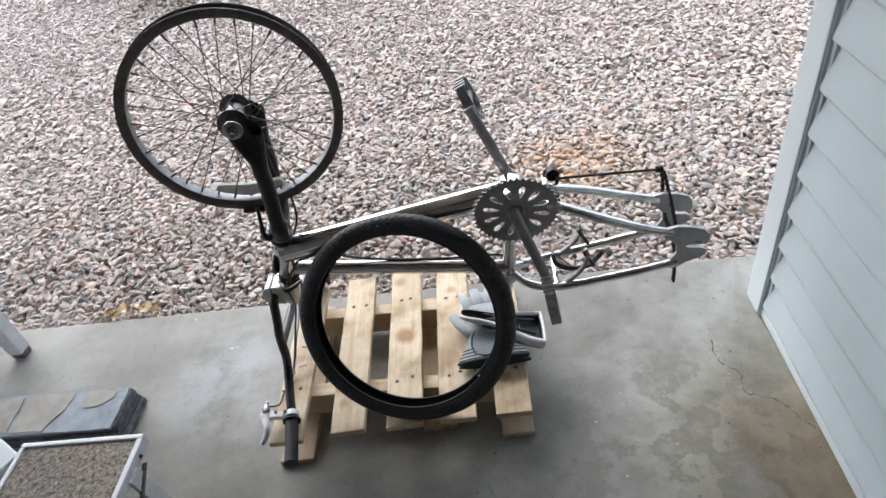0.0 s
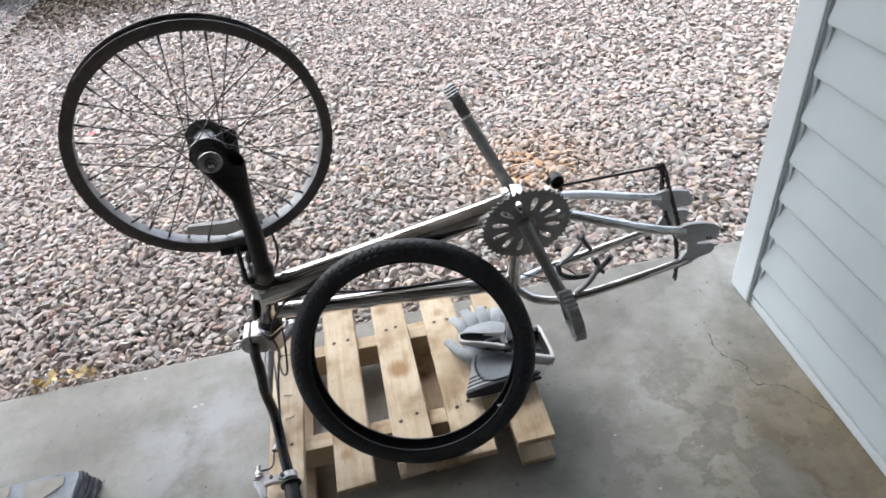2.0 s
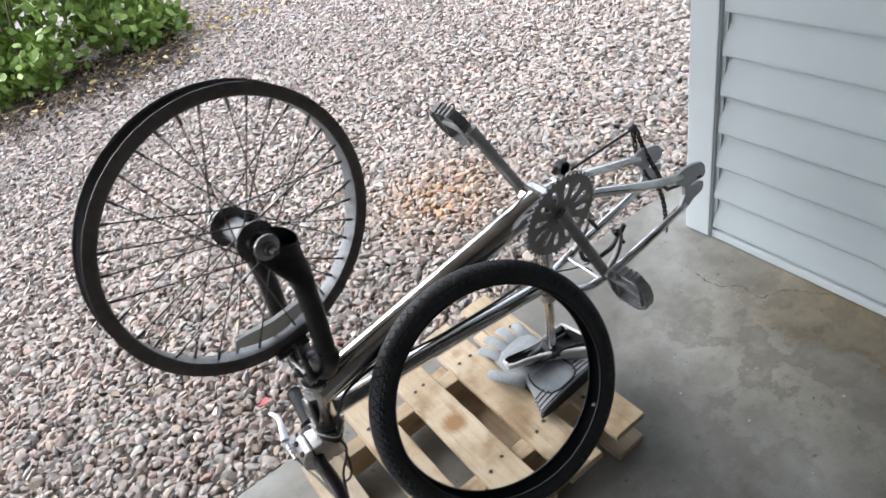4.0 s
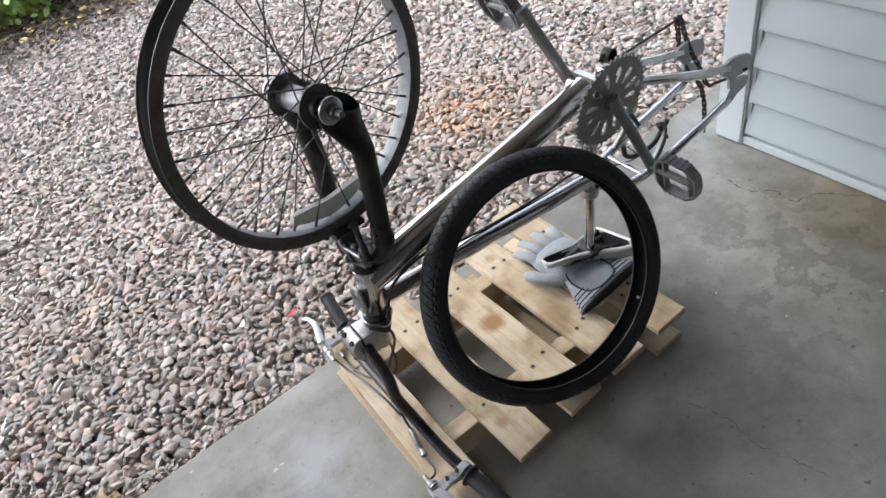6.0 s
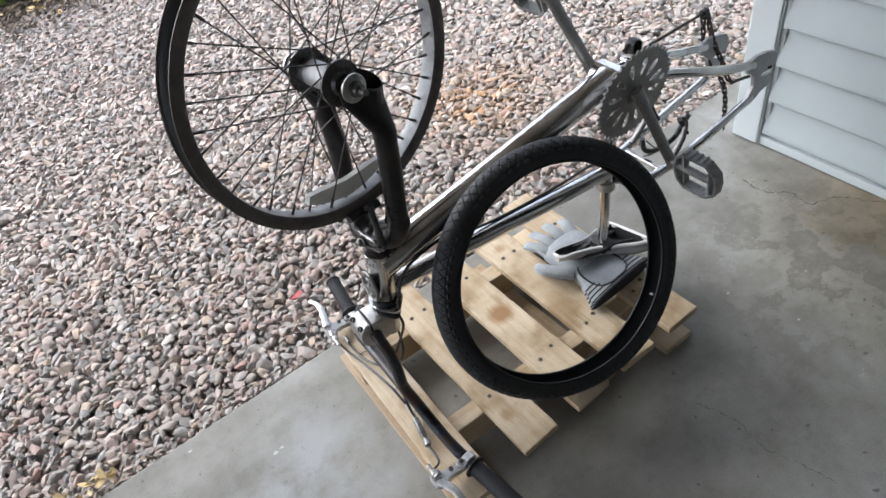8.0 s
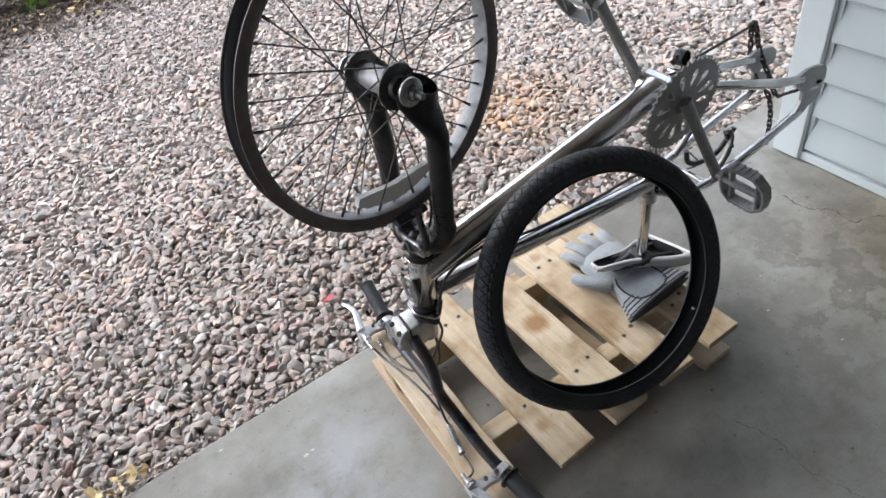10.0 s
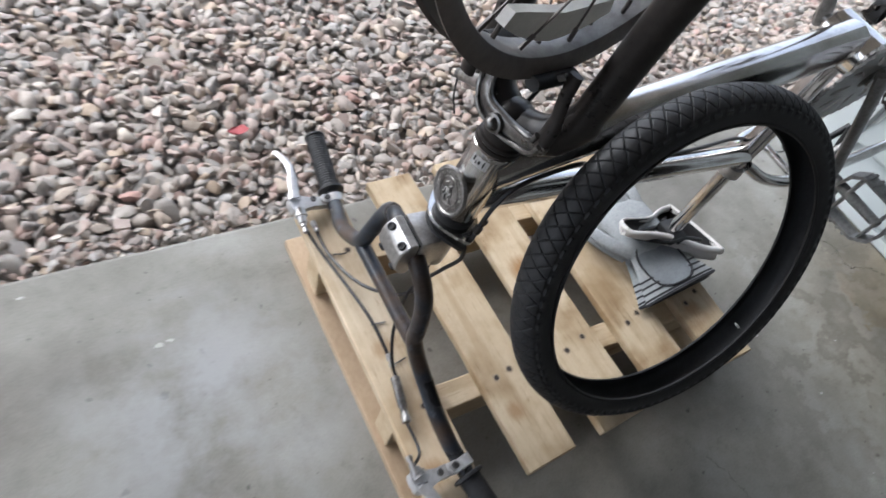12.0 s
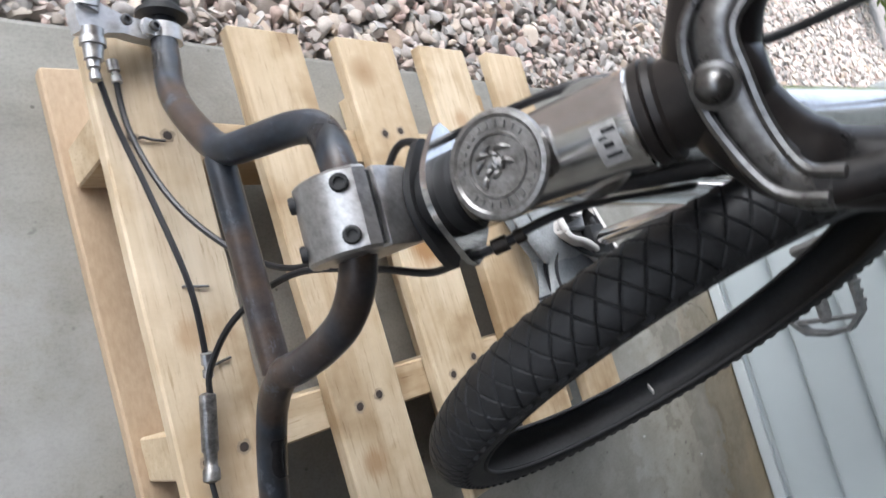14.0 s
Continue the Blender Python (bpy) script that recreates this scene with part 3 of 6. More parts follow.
part("crack", crack_line([(-0.774, -0.668), (-0.753, -0.704), (-0.747, -0.752), (-0.752, -0.803), (-0.732, -0.871), (-0.718, -0.922)], 0.0008), FAINT, slab, "", False)
part("crack", crack_line([(-0.15, -0.44), (-0.10, -0.43), (-0.05, -0.44), (-0.02, -0.46)], 0.0006), FAINT, slab, "", False)
rnd = random.Random(11)
for x, y, s in ((-1.524, -0.174, 0.0075), (-1.508, -0.170, 0.0055), (-1.686, -0.034, 0.006), (-0.501, -0.527, 0.004), (-0.458, -0.671, 0.004), (-0.272, -0.766, 0.004), (-0.33, -0.60, 0.003), (-0.43, -0.45, 0.003), (-0.476, -0.822, 0.003)):
    a = [rnd.uniform(0.5, 1.2) * s for _ in range(9)]
    part("chip", Shape().plate([(x + r * math.cos(i * 0.698), y + 0.6 * r * math.sin(i * 0.698), 0.0007) for i, r in enumerate(a)], (0, 0, 1), 0.0006), CHIP, slab, "", False)


# ---- pallet ----
DECK = 0.109
pallet = thing("pallet", (-0.95, -0.32, 0), "small pale pine pallet with five deck slats, lying on the slab", "pallet")


def slat(front, back, width, z, thick=0.017):
    f, b = V(*front, z), V(*back, z)
    d = b - f
    yaw = math.degrees(math.atan2(d[1], d[0])) - 90
    m = pose(*((f + b) / 2), 0, 0, yaw)
    bm = bmesh.new()
    bmesh.ops.create_cube(bm, size=1.0)
    bmesh.ops.scale(bm, vec=(width, np.linalg.norm(d), thick), verts=bm.verts)
    bmesh.ops.subdivide_edges(bm, edges=[e for e in bm.edges if abs((e.verts[0].co - e.verts[1].co).y) > 0.1], cuts=7)
    for v in bm.verts:
        v.co.x += 0.0018 * noise.noise(Vector((v.co.x * 40 + front[0] * 9, v.co.y * 14, 1.0)))
        v.co.y += 0.003 * noise.noise(Vector((v.co.x * 60 + front[0] * 5, v.co.y * 3, 4.0)))
    bmesh.ops.bevel(bm, geom=[e for e in bm.edges if len(e.link_faces) == 2 and e.calc_face_angle() > 0.7], offset=0.0018, segments=1, affect="EDGES")
    me = bpy.data.meshes.new("slat")
    bm.to_mesh(me)
    bm.free()
    me.materials.append(PINE)
    return me, m


def board(name, front, back, width, z, thick=0.017):
    me, m = slat(front, back, width, z, thick)
    o = part(name, me, None, pallet)
    o.matrix_basis = m
    return o


SLATS = [((-1.236, -0.586), (-1.2455, -0.070), 0.079), ((-1.0865, -0.572), (-1.108, -0.042), 0.083), ((-0.950, -0.567), (-0.974, -0.034), 0.087),
         ((-0.823, -0.561), (-0.841, -0.026), 0.088), ((-0.6925, -0.557), (-0.704, -0.019), 0.084)]
nail_mesh = mesh_of("nail", *(lambda s: (s.v, s.f))(Shape().lathe((0, 0, -0.0005), (0, 0, 1), [(0, 0.0040), (0.0012, 0.0040), (0.0015, 0.0030), (0.0011, 0.0)], 9)), NAIL)
stain_mesh = mesh_of("nail_stain", *(lambda s: (s.v, s.f))(Shape().plate([((0.0060 + 0.0008 * math.sin(2.3 * k)) * math.cos(k * 0.524), (0.0066 + 0.0012 * math.cos(1.7 * k)) * math.sin(k * 0.524), 0.0001) for k in range(12)], (0, 0, 1), 0.0004)), NAIL_STAIN)
for front, back, w in SLATS:
    s = board("slat", front, back, w, DECK - 0.0085)
    f, b = np.array(front), np.array(back)
    for yy in (-0.432, -0.157):
        c = f + (b - f) * (yy - f[1]) / (b[1] - f[1])
        for sx in (-0.0135, 0.0135):
            spot = pose(c[0] + sx * rnd.uniform(0.8, 1.5), c[1] + rnd.uniform(-0.009, 0.009), DECK, 0, 0, rnd.uniform(0, 360))
            for n in (part("nail", nail_mesh, None, s), part("nail_stain", stain_mesh, None, s, "dark halo round a nail")):
                n.matrix_basis = s.matrix_basis.inverted() @ spot
                n.matrix_parent_inverse = I4
# three bent-over nails on the end slat
for x, y, a in ((-1.246, -0.166, -8), (-1.237, -0.296, -8), (-1.232, -0.362, 12)):
    c, d = V(x, y, DECK + 0.002), V(math.cos(radians(a)), math.sin(radians(a)), 0)
    part("bent_nail", Shape().sweep(smooth_path([c - d * 0.010 - V(0, 0, 0.004), c - d * 0.008 + V(0, 0, 0.002), c, c + d * 0.011 + V(0, 0, 0.001)], 4), 0.0012, 6), STEEL, pallet)
# two stringers across, three bottom boards under them
for yy, x0, x1 in ((-0.436, -1.274, -0.655), (-0.167, -1.283, -0.664)):
    o = board("stringer", (x0, yy + 0.01), (x1, yy), 0.040, 0.0545, 0.073)
tan = board("bottom_board", (-1.2355, -0.580), (-1.2510, -0.056), 0.085, 0.009)
tan.data.materials[0] = TAN_BOARD
board("bottom_board", (-0.88, -0.515), (-0.905, -0.06), 0.085, 0.009)
board("bottom_board", (-0.689, -0.551), (-0.704, -0.04), 0.078, 0.009)


# ---- bicycle, standing upside down on the pallet ----
bike = thing("bicycle", (-0.95, -0.32, DECK), "chrome bicycle upside down on a pallet, rear wheel and tyres removed", "bicycle")
Y0 = -0.309
BB = V(-0.646, Y0 - 0.004, 0.549)
AX = unit((0.174, 0, 0.985))
HT = V(-1.1865, Y0, 0.426)
CLUSTER = V(-0.668, Y0 - 0.008, 0.345)
DROP_N, DROP_F = V(-0.240, -0.374, 0.438), V(-0.240, -0.257, 0.440)


def tube(name, pts, r, mat=CHROME, parent=bike, label="", n=16, flat=1.0, up=None):
    return part(name, Shape().sweep(pts, r, n, flat=flat, up=up), mat, parent, label)


head = part("head_tube", Shape().lathe(HT - AX * 0.034, AX, [(0, 0.0225), (0.003, 0.0245), (0.092, 0.0245), (0.094, 0.0252), (0.100, 0.0252), (0.102, 0.0235)], 36), CHROME, bike)
tube("down_tube", [HT + AX * 0.0375, HT + (BB - HT) * 0.25 + AX * 0.0310, BB + V(-0.01, 0, 0.009)], [0.0300, 0.0280, 0.0255], n=32)
tube("top_tube", [HT - AX * 0.0185, CLUSTER + V(-0.004, 0, 0.004)], [0.0175, 0.0165], n=24)
tube("seat_tube", [BB, CLUSTER - unit(BB - CLUSTER) * 0.03], 0.0155)
part("bottom_bracket_shell", Shape().lathe(BB + V(0, 0.037, 0), (0, -1, 0), [(0, 0.027), (0.003, 0.030), (0.071, 0.030), (0.074, 0.027)], 28), CHROME, bike)
YM = -0.3145
for side, dr in ((-1, DROP_N), (1, DROP_F)):
    s = BB + V(0.018, side * 0.030, 0.0)
    tube("chain_stay", smooth_path([s, V(-0.560, YM + side * 0.032, 0.531), V(-0.476, YM + side * 0.048, 0.501), V(-0.390, YM + side * 0.057, 0.467), dr + V(-0.078, 0, 0.006)]), [0.0115] * 20 + [0.010] * 5, flat=0.85)
    q = CLUSTER + V(0.008, side * 0.014, -0.012)
    tube("seat_stay", smooth_path([q, q + V(0.035, side * 0.024, -0.014), q + V(0.10, side * 0.040, -0.016), dr + V(-0.17, 0, -0.100), dr + V(-0.062, 0, -0.078)]), [0.0095] * 20 + [0.0085] * 5)
    out = [(-0.095, 0.018), (-0.070, 0.023), (-0.040, 0.018), (-0.014, 0.009), (-0.003, -0.004), (0.0, -0.025), (-0.006, -0.033), (-0.020, -0.032), (-0.044, -0.030), (-0.048, -0.034), (-0.042, -0.038), (-0.016, -0.042), (-0.006, -0.047), (-0.005, -0.060), (-0.012, -0.070), (-0.040, -0.076), (-0.056, -0.088), (-0.075, -0.094), (-0.086, -0.088), (-0.078, -0.070), (-0.066, -0.050), (-0.068, -0.028), (-0.082, -0.012), (-0.095, -0.006)]
    part("dropout", Shape().plate([dr + V(a, 0, b) for a, b in out], (0, 1, 0), 0.007), DULL, bike, "thick slotted rear dropout plate", False)
tube("stay_bridge", [BB + V(0.075, -0.048, -0.008), BB + V(0.075, 0.048, -0.008)], 0.007)
tube("stay_bridge", [CLUSTER + V(0.105, -0.05, -0.028), CLUSTER + V(0.105, 0.05, -0.028)], 0.006)

# round badge on the front of the head tube
BN = unit((-0.985, 0, 0.174))
bc = HT + BN * 0.0225 - AX * 0.002
badge = part("head_badge", Shape().lathe(bc, BN, [(0, 0.0272), (0.003, 0.0286), (0.0055, 0.0276), (0.006, 0.0252), (0.0045, 0.0236), (0.0045, 0.0172), (0.0055, 0.0166), (0.0055, 0.0156), (0.0038, 0.0150), (0.0038, 0.0)], 40), PEWTER, bike, "round embossed metal head badge")
bu, bv = V(0, -1, 0), np.cross(BN, V(0, -1, 0))
rb = random.Random(3)
for k in range(16):
    a, rr, tw = rb.uniform(0, 6.28), rb.uniform(0.001, 0.0105), rb.uniform(0, 3.14)
    c = bc + BN * 0.0040 + bu * rr * math.cos(a) + bv * rr * math.sin(a)
    run = (bu * math.cos(tw) + bv * math.sin(tw)) * rb.uniform(0.002, 0.0045)
    part("relief_ridge", Shape().sweep(smooth_path([c - run, c - run * 0.2 + np.cross(BN, run) * 0.3 + BN * 0.0007, c + run], 3), [0.0006, 0.0013, 0.0016, 0.0017, 0.0016, 0.0012, 0.0005], 8), PEWTER, badge)
for k in range(26):
    a = k * 2 * math.pi / 26
    if k in (7, 8, 20, 21):
        continue
    rad, tn = bu * math.cos(a) + bv * math.sin(a), -bu * math.sin(a) + bv * math.cos(a)
    c = bc + BN * 0.0048 + rad * 0.0204
    part("ring_mark", Shape().plate([c - tn * 0.0012 - rad * 0.0017, c + tn * 0.0012 - rad * 0.0017, c + tn * 0.0012 + rad * 0.0017, c - tn * 0.0012 + rad * 0.0017], BN, 0.0016), PEWTER, badge, "", False)

# torn silver sticker on the side of the head tube, its print worn off
def on_head(s0, s1, a0, a1, rad, n=8):
    """A curved patch on the head tube between two heights and two angles."""
    e1, e2 = BN, np.cross(AX, BN)
    rows = [[HT + AX * s + rad * (e1 * math.cos(radians(a)) + e2 * math.sin(radians(a))) for a in np.linspace(a0, a1, n)] for s in (s0, s1)]
    inner = [[p - unit(p - HT - AX * ((p - HT) @ AX)) * 0.0004 for p in r] for r in rows]
    sh = Shape().add(rows[0] + rows[1] + inner[0] + inner[1], [(i, i + 1, n + i + 1, n + i) for i in range(n - 1)])
    return sh


SIDE = 1 if np.cross(AX, BN)[1] < 0 else -1
decal = part("sticker", on_head(0.047, 0.0605, *sorted((SIDE * 2, SIDE * 50)), 0.0249), STICKER, bike, "torn silver sticker with worn print")
for a, w, lo, hi in ((8, 5, 0.052, 0.0585), (16, 3, 0.0495, 0.0535), (23, 6, 0.051, 0.0555), (36, 4, 0.050, 0.0575)):
    part("print_bar", on_head(lo, hi, *sorted((SIDE * a, SIDE * (a + w))), 0.0252, 4), SADDLE_DARK, decal)

# fork: steerer, crown, two legs, dropouts
LAT = unit((0.212, -0.977, -0.008))
FWD = unit(np.cross(LAT, AX))
if FWD[0] > 0:
    FWD = -FWD
CROWN = HT + AX * 0.099
WC = V(-1.1620, -0.3215, 0.8175)
fork = part("fork_crown", Shape().lathe(HT + AX * 0.0665, AX, [(0, 0.0235), (0.002, 0.0258), (0.0065, 0.0258), (0.0072, 0.0243), (0.0082, 0.0254), (0.0115, 0.0248), (0.0130, 0.0220), (0.018, 0.0222), (0.028, 0.0235), (0.040, 0.0225), (0.050, 0.018), (0.055, 0.010)], 28), GLOSS_BLACK, bike, "black fork crown and collar")
for side in (1, -1):
    top = WC + LAT * side * 0.066 - FWD * 0.036 - AX * 0.012
    low = CROWN + LAT * side * 0.058 - FWD * 0.004 + AX * 0.018
    leg = part("fork_leg", Shape().sweep(smooth_path([CROWN + LAT * side * 0.004 + AX * 0.000, CROWN + LAT * side * 0.022 + AX * 0.006 - FWD * 0.001, CROWN + LAT * side * 0.042 + AX * 0.019 - FWD * 0.003, CROWN + LAT * side * 0.056 + AX * 0.044 - FWD * 0.005, low + (top - low) * 0.22, low + (top - low) * 0.5, top - AX * 0.075], 5), [0.0205] * 6 + [0.0200] * 6 + [0.0182] * 6 + [0.0160] * 13, 20), GLOSS_BLACK, bike, "black fork leg with scuffed paint")
    ctr = WC + LAT * side * 0.052
    # the leg widens towards the axle into an open-topped lug
    rings = []
    for s, f0, f1, w in ((-0.078, -0.0160, 0.0160, 0.0160), (-0.060, -0.0162, 0.0175, 0.0158), (-0.035, -0.0165, 0.034, 0.0130), (-0.010, -0.0170, 0.050, 0.0100), (0.008, -0.0172, 0.054, 0.0092), (0.012, -0.0172, 0.048, 0.0096), (0.0165, -0.0168, 0.036, 0.0115), (0.018, -0.0150, 0.032, 0.0100), (0.006, -0.0135, 0.022, 0.0105), (-0.015, -0.012, 0.012, 0.0100)):
        o = top + AX * s + FWD * (f0 + f1) / 2 - LAT * side * 0.014 * min(1, max(0, (s + 0.06) / 0.05))
        lean = min(1, max(0, (s + 0.040) / 0.045))
        rings.append([o + FWD * (f1 - f0) / 2 * math.cos(t) + LAT * w * math.sin(t) + AX * lean * (0.010 * math.cos(t) - 0.011 * side * math.sin(t) - 0.006) for t in np.arange(24) * 2 * np.pi / 24])
    part("fork_dropout", Shape().add([p for r in rings for p in r], [(i * 24 + j, i * 24 + (j + 1) % 24, (i + 1) * 24 + (j + 1) % 24, (i + 1) * 24 + j) for i in range(9) for j in range(24)] + [tuple(range(24))[::-1], tuple(range(216, 240))]), GLOSS_BLACK, leg, "open-topped flattened end of the fork leg", True, 50)
    part("washer", Shape().lathe(ctr + LAT * side * 0.0088, LAT * side, [(0, 0.0185), (0.0030, 0.0185), (0.0042, 0.0165), (0.0042, 0.009)], 28), ALLOY, leg)
    part("axle_nut", Shape().lathe(ctr + LAT * side * 0.0118, LAT * side, [(0, 0.0105), (0.004, 0.0105), (0.0045, 0.0082), (0.011, 0.0080), (0.0112, 0.0048), (0.022, 0.0046)], 6 + 6), STEEL, leg, "", True, 30)
# arch over the crown, with its bolt, seen from the front
BOLT = V(-1.2030, -0.316, 0.5330)
ARCH = BOLT - FWD * 0.016 + AX * 0.002
arch = part("brake_arch", Shape().sweep(smooth_path([ARCH + LAT * 0.053 + AX * 0.024 + FWD * 0.012, ARCH + LAT * 0.049 + AX * 0.013 + FWD * 0.008, ARCH + LAT * 0.030 + AX * 0.003 + FWD * 0.002, ARCH, ARCH - LAT * 0.026 + AX * 0.004 - FWD * 0.002, ARCH - LAT * 0.041 + AX * 0.028 - FWD * 0.010, ARCH - LAT * 0.044 + AX * 0.062 - FWD * 0.022]), [0.0088] * 9 + [0.0116] * 19 + [0.0088] * 9, 16, flat=0.55, up=FWD), FORGED, bike, "forged grey caliper arch over the fork crown")
for e in (-1, 1):
    part("arch_ridge", Shape().sweep(smooth_path([ARCH + FWD * 0.005 + LAT * s * (l + e * o1) + AX * (h - e * o2) - FWD * b for s, l, h, b, o1, o2 in ((1, 0.051, 0.025, -0.013, 0.004, 0.004), (1, 0.045, 0.011, -0.008, 0.003, 0.006), (1, 0.025, 0.003, -0.002, 0.002, 0.008), (1, 0, 0, 0, 0, 0.010), (-1, 0.025, 0.004, 0.002, 0.004, 0.008), (-1, 0.040, 0.028, 0.010, 0.007, 0.003), (-1, 0.044, 0.062, 0.022, 0.006, 0.0))], 5), 0.0026, 8), FORGED, arch)
part("bolt", Shape().lathe(BOLT - FWD * 0.006, FWD, [(-0.004, 0.0100), (0.0012, 0.0098), (0.002, 0.0076), (0.005, 0.0064), (0.0075, 0.0042), (0.0085, 0.001)], 18), FORGED, arch, "round bolt head")
for side in (1, -1):
    a0 = ARCH + LAT * side * 0.052 + AX * 0.018 + FWD * 0.011
    a1 = ARCH + LAT * side * 0.0446 + AX * 0.0925 + FWD * 0.0145
    arm = part("brake_arm", Shape().sweep(smooth_path([a0, a0 + (a1 - a0) * 0.35 + LAT * side * 0.003, a0 + (a1 - a0) * 0.7, a1]), [0.0085] * 7 + [0.0068] * 12, 10, flat=0.62, up=FWD), GLOSS_BLACK, bike, "black rim brake arm")
    pc = ARCH + LAT * side * 0.0290 + AX * 0.0765 + FWD * 0.0165
    part("brake_pad", Shape().sweep(smooth_path([pc + FWD * 0.028, pc, pc - FWD * 0.028]), 0.0078, 10, flat=0.8), RUBBER, arm)
    part("pad_post", Shape().sweep([pc, pc + (a1 - pc) * 0.6], 0.0035, 8), STEEL, arm)

# front wheel: rim without tyre, hub, 36 spokes, reflector
R = 0.2078
prof = [(-0.0160, R), (-0.0145, R), (-0.0140, R - 0.004), (-0.0085, R - 0.007), (-0.006, R - 0.011), (0.006, R - 0.011), (0.0085, R - 0.007), (0.0140, R - 0.004), (0.0145, R), (0.0160, R), (0.0165, R - 0.006), (0.0160, R - 0.013), (0.0125, R - 0.0175), (0.0, R - 0.0185), (-0.0125, R - 0.0175), (-0.0160, R - 0.013), (-0.0165, R - 0.006)]
wheel = part("front_wheel", Shape().lathe(WC, LAT, prof, 96, True), RIM, bike, "bare dark-grey spoked front wheel without its tyre")
# black band paints the shade in the open tyre bed
part("rim_strip", Shape().lathe(WC, LAT, [(-0.0136, R - 0.0030), (-0.0083, R - 0.0062), (-0.0056, R - 0.0100), (0.0056, R - 0.0100), (0.0083, R - 0.0062), (0.0136, R - 0.0030), (0.0136, R - 0.0036), (0.0085, R - 0.0068), (0.006, R - 0.0108), (-0.006, R - 0.0108), (-0.0085, R - 0.0068), (-0.0136, R - 0.0036)], 96, True), SADDLE_DARK, wheel, "black band that paints the shade in the rim bed")
part("rim_face", Shape().lathe(WC, LAT, [(-0.0125, R - 0.0180), (0.0, R - 0.0192), (0.0125, R - 0.0180), (0.0125, R - 0.0172), (-0.0125, R - 0.0172)], 96, True), RIM_FACE, wheel, "paler inner face of the rim")
U1 = unit(np.cross(LAT, (0, 0, 1)))
U2 = np.cross(LAT, U1)
hub = part("hub", Shape().lathe(WC - LAT * 0.052, LAT, [(0, 0.007), (0.008, 0.007), (0.0085, 0.014), (0.014, 0.016), (0.0145, 0.030), (0.0185, 0.030), (0.019, 0.019), (0.030, 0.0165), (0.074, 0.0165), (0.085, 0.019), (0.0855, 0.030), (0.0895, 0.030), (0.090, 0.016), (0.0955, 0.014), (0.096, 0.007), (0.104, 0.007)], 32), STEEL, wheel, "steel hub with wide black flanges")
part("hub_barrel", Shape().lathe(WC - LAT * 0.022, LAT, [(0, 0.0172), (0.044, 0.0172)], 28), DULL, wheel, "chrome hub barrel")
for k in range(36):
    side = 1 if k % 2 else -1
    pair = (k // 2) % 2 * 2 - 1
    a_rim = k * 2 * math.pi / 36
    a_hub = a_rim + pair * radians(62) + radians(4) * side
    p = WC + LAT * side * (0.0345 + 0.002 * pair) + 0.0265 * (U1 * math.cos(a_hub) + U2 * math.sin(a_hub))
    rimdir = U1 * math.cos(a_rim) + U2 * math.sin(a_rim)
    q = WC + LAT * side * 0.003 + (R - 0.018) * rimdir
    d = unit(q - p)
    part("spoke", Shape().sweep([p, q - d * 0.016, q - d * 0.0155, q], [0.00105, 0.00105, 0.0021, 0.0021], 6), SPOKE, wheel)
refl = Shape()
pts = []
for i in range(9):
    a = radians(-32 + 5.75 * i) + math.pi / 2
    pts.append((a, R - 0.0245 - 0.0015 * abs(i - 4)))
ring = [(rr * np.cos(a), rr * np.sin(a)) for a, rr in pts] + [((rr - 0.006 - 0.020 * math.sin(math.pi * (i + 0.5) / 9) ** 0.6) * np.cos(a), (rr - 0.006 - 0.020 * math.sin(math.pi * (i + 0.5) / 9) ** 0.6) * np.sin(a)) for i, (a, rr) in enumerate(pts[::-1])]
sgn = -1 if U2[2] > 0 else 1
refl.plate([WC - LAT * 0.002 + U1 * a + U2 * sgn * b for a, b in ring], LAT, 0.010)
part("spoke_reflector", refl, REFLECTOR, wheel, "dusty clear plastic spoke reflector", False)

# cable anchor sticking out of the far caliper arm, with its loose wire
KN = V(-1.186, -0.232, 0.518)
k0 = ARCH - LAT * 0.040 + AX * 0.012 - FWD * 0.006
anchor = part("cable_anchor", Shape().sweep([k0, k0 + (KN - k0) * 0.5, KN - unit(KN - k0) * 0.006], [0.0085, 0.0075, 0.0065], 12), PEWTER, arch, "grey cable anchor arm")
part("anchor_bolt", Shape().lathe(KN - unit(KN - k0) * 0.007, KN - k0, [(0, 0.0045), (0.001, 0.0068), (0.003, 0.0068), (0.0035, 0.005), (0.005, 0.0062), (0.010, 0.0055), (0.0115, 0.002)], 12), STEEL, anchor)
part("loose_wire", Shape().sweep(smooth_path([KN + V(0.003, 0.004, 0.022), KN + V(0, 0.002, 0.004), KN + V(0.002, 0.002, -0.028), KN + V(0.010, 0.0, -0.058)], 6), 0.0011, 6), CABLE, anchor)

# headset spacer plates, stem, handlebar
S = lambda s: HT + AX * s
part("lower_cup", Shape().lathe(S(-0.060), AX, [(0, 0.017), (0.001, 0.022), (0.010, 0.0225), (0.013, 0.0245), (0.024, 0.0245), (0.026, 0.022)], 28), SADDLE_DARK, bike, "black headset cup")
ang = [k * 2 * math.pi / 28 for k in range(28)]
part("rotor_plate", Shape().plate([S(-0.046) + V(0, 1, 0) * (0.031 + 0.012 * (abs(math.cos(a)) ** 8)) * math.cos(a) + BN * 0.0305 * math.sin(a) for a in ang], AX, 0.004), CHROME, bike, "chrome brake rotor plate", True)
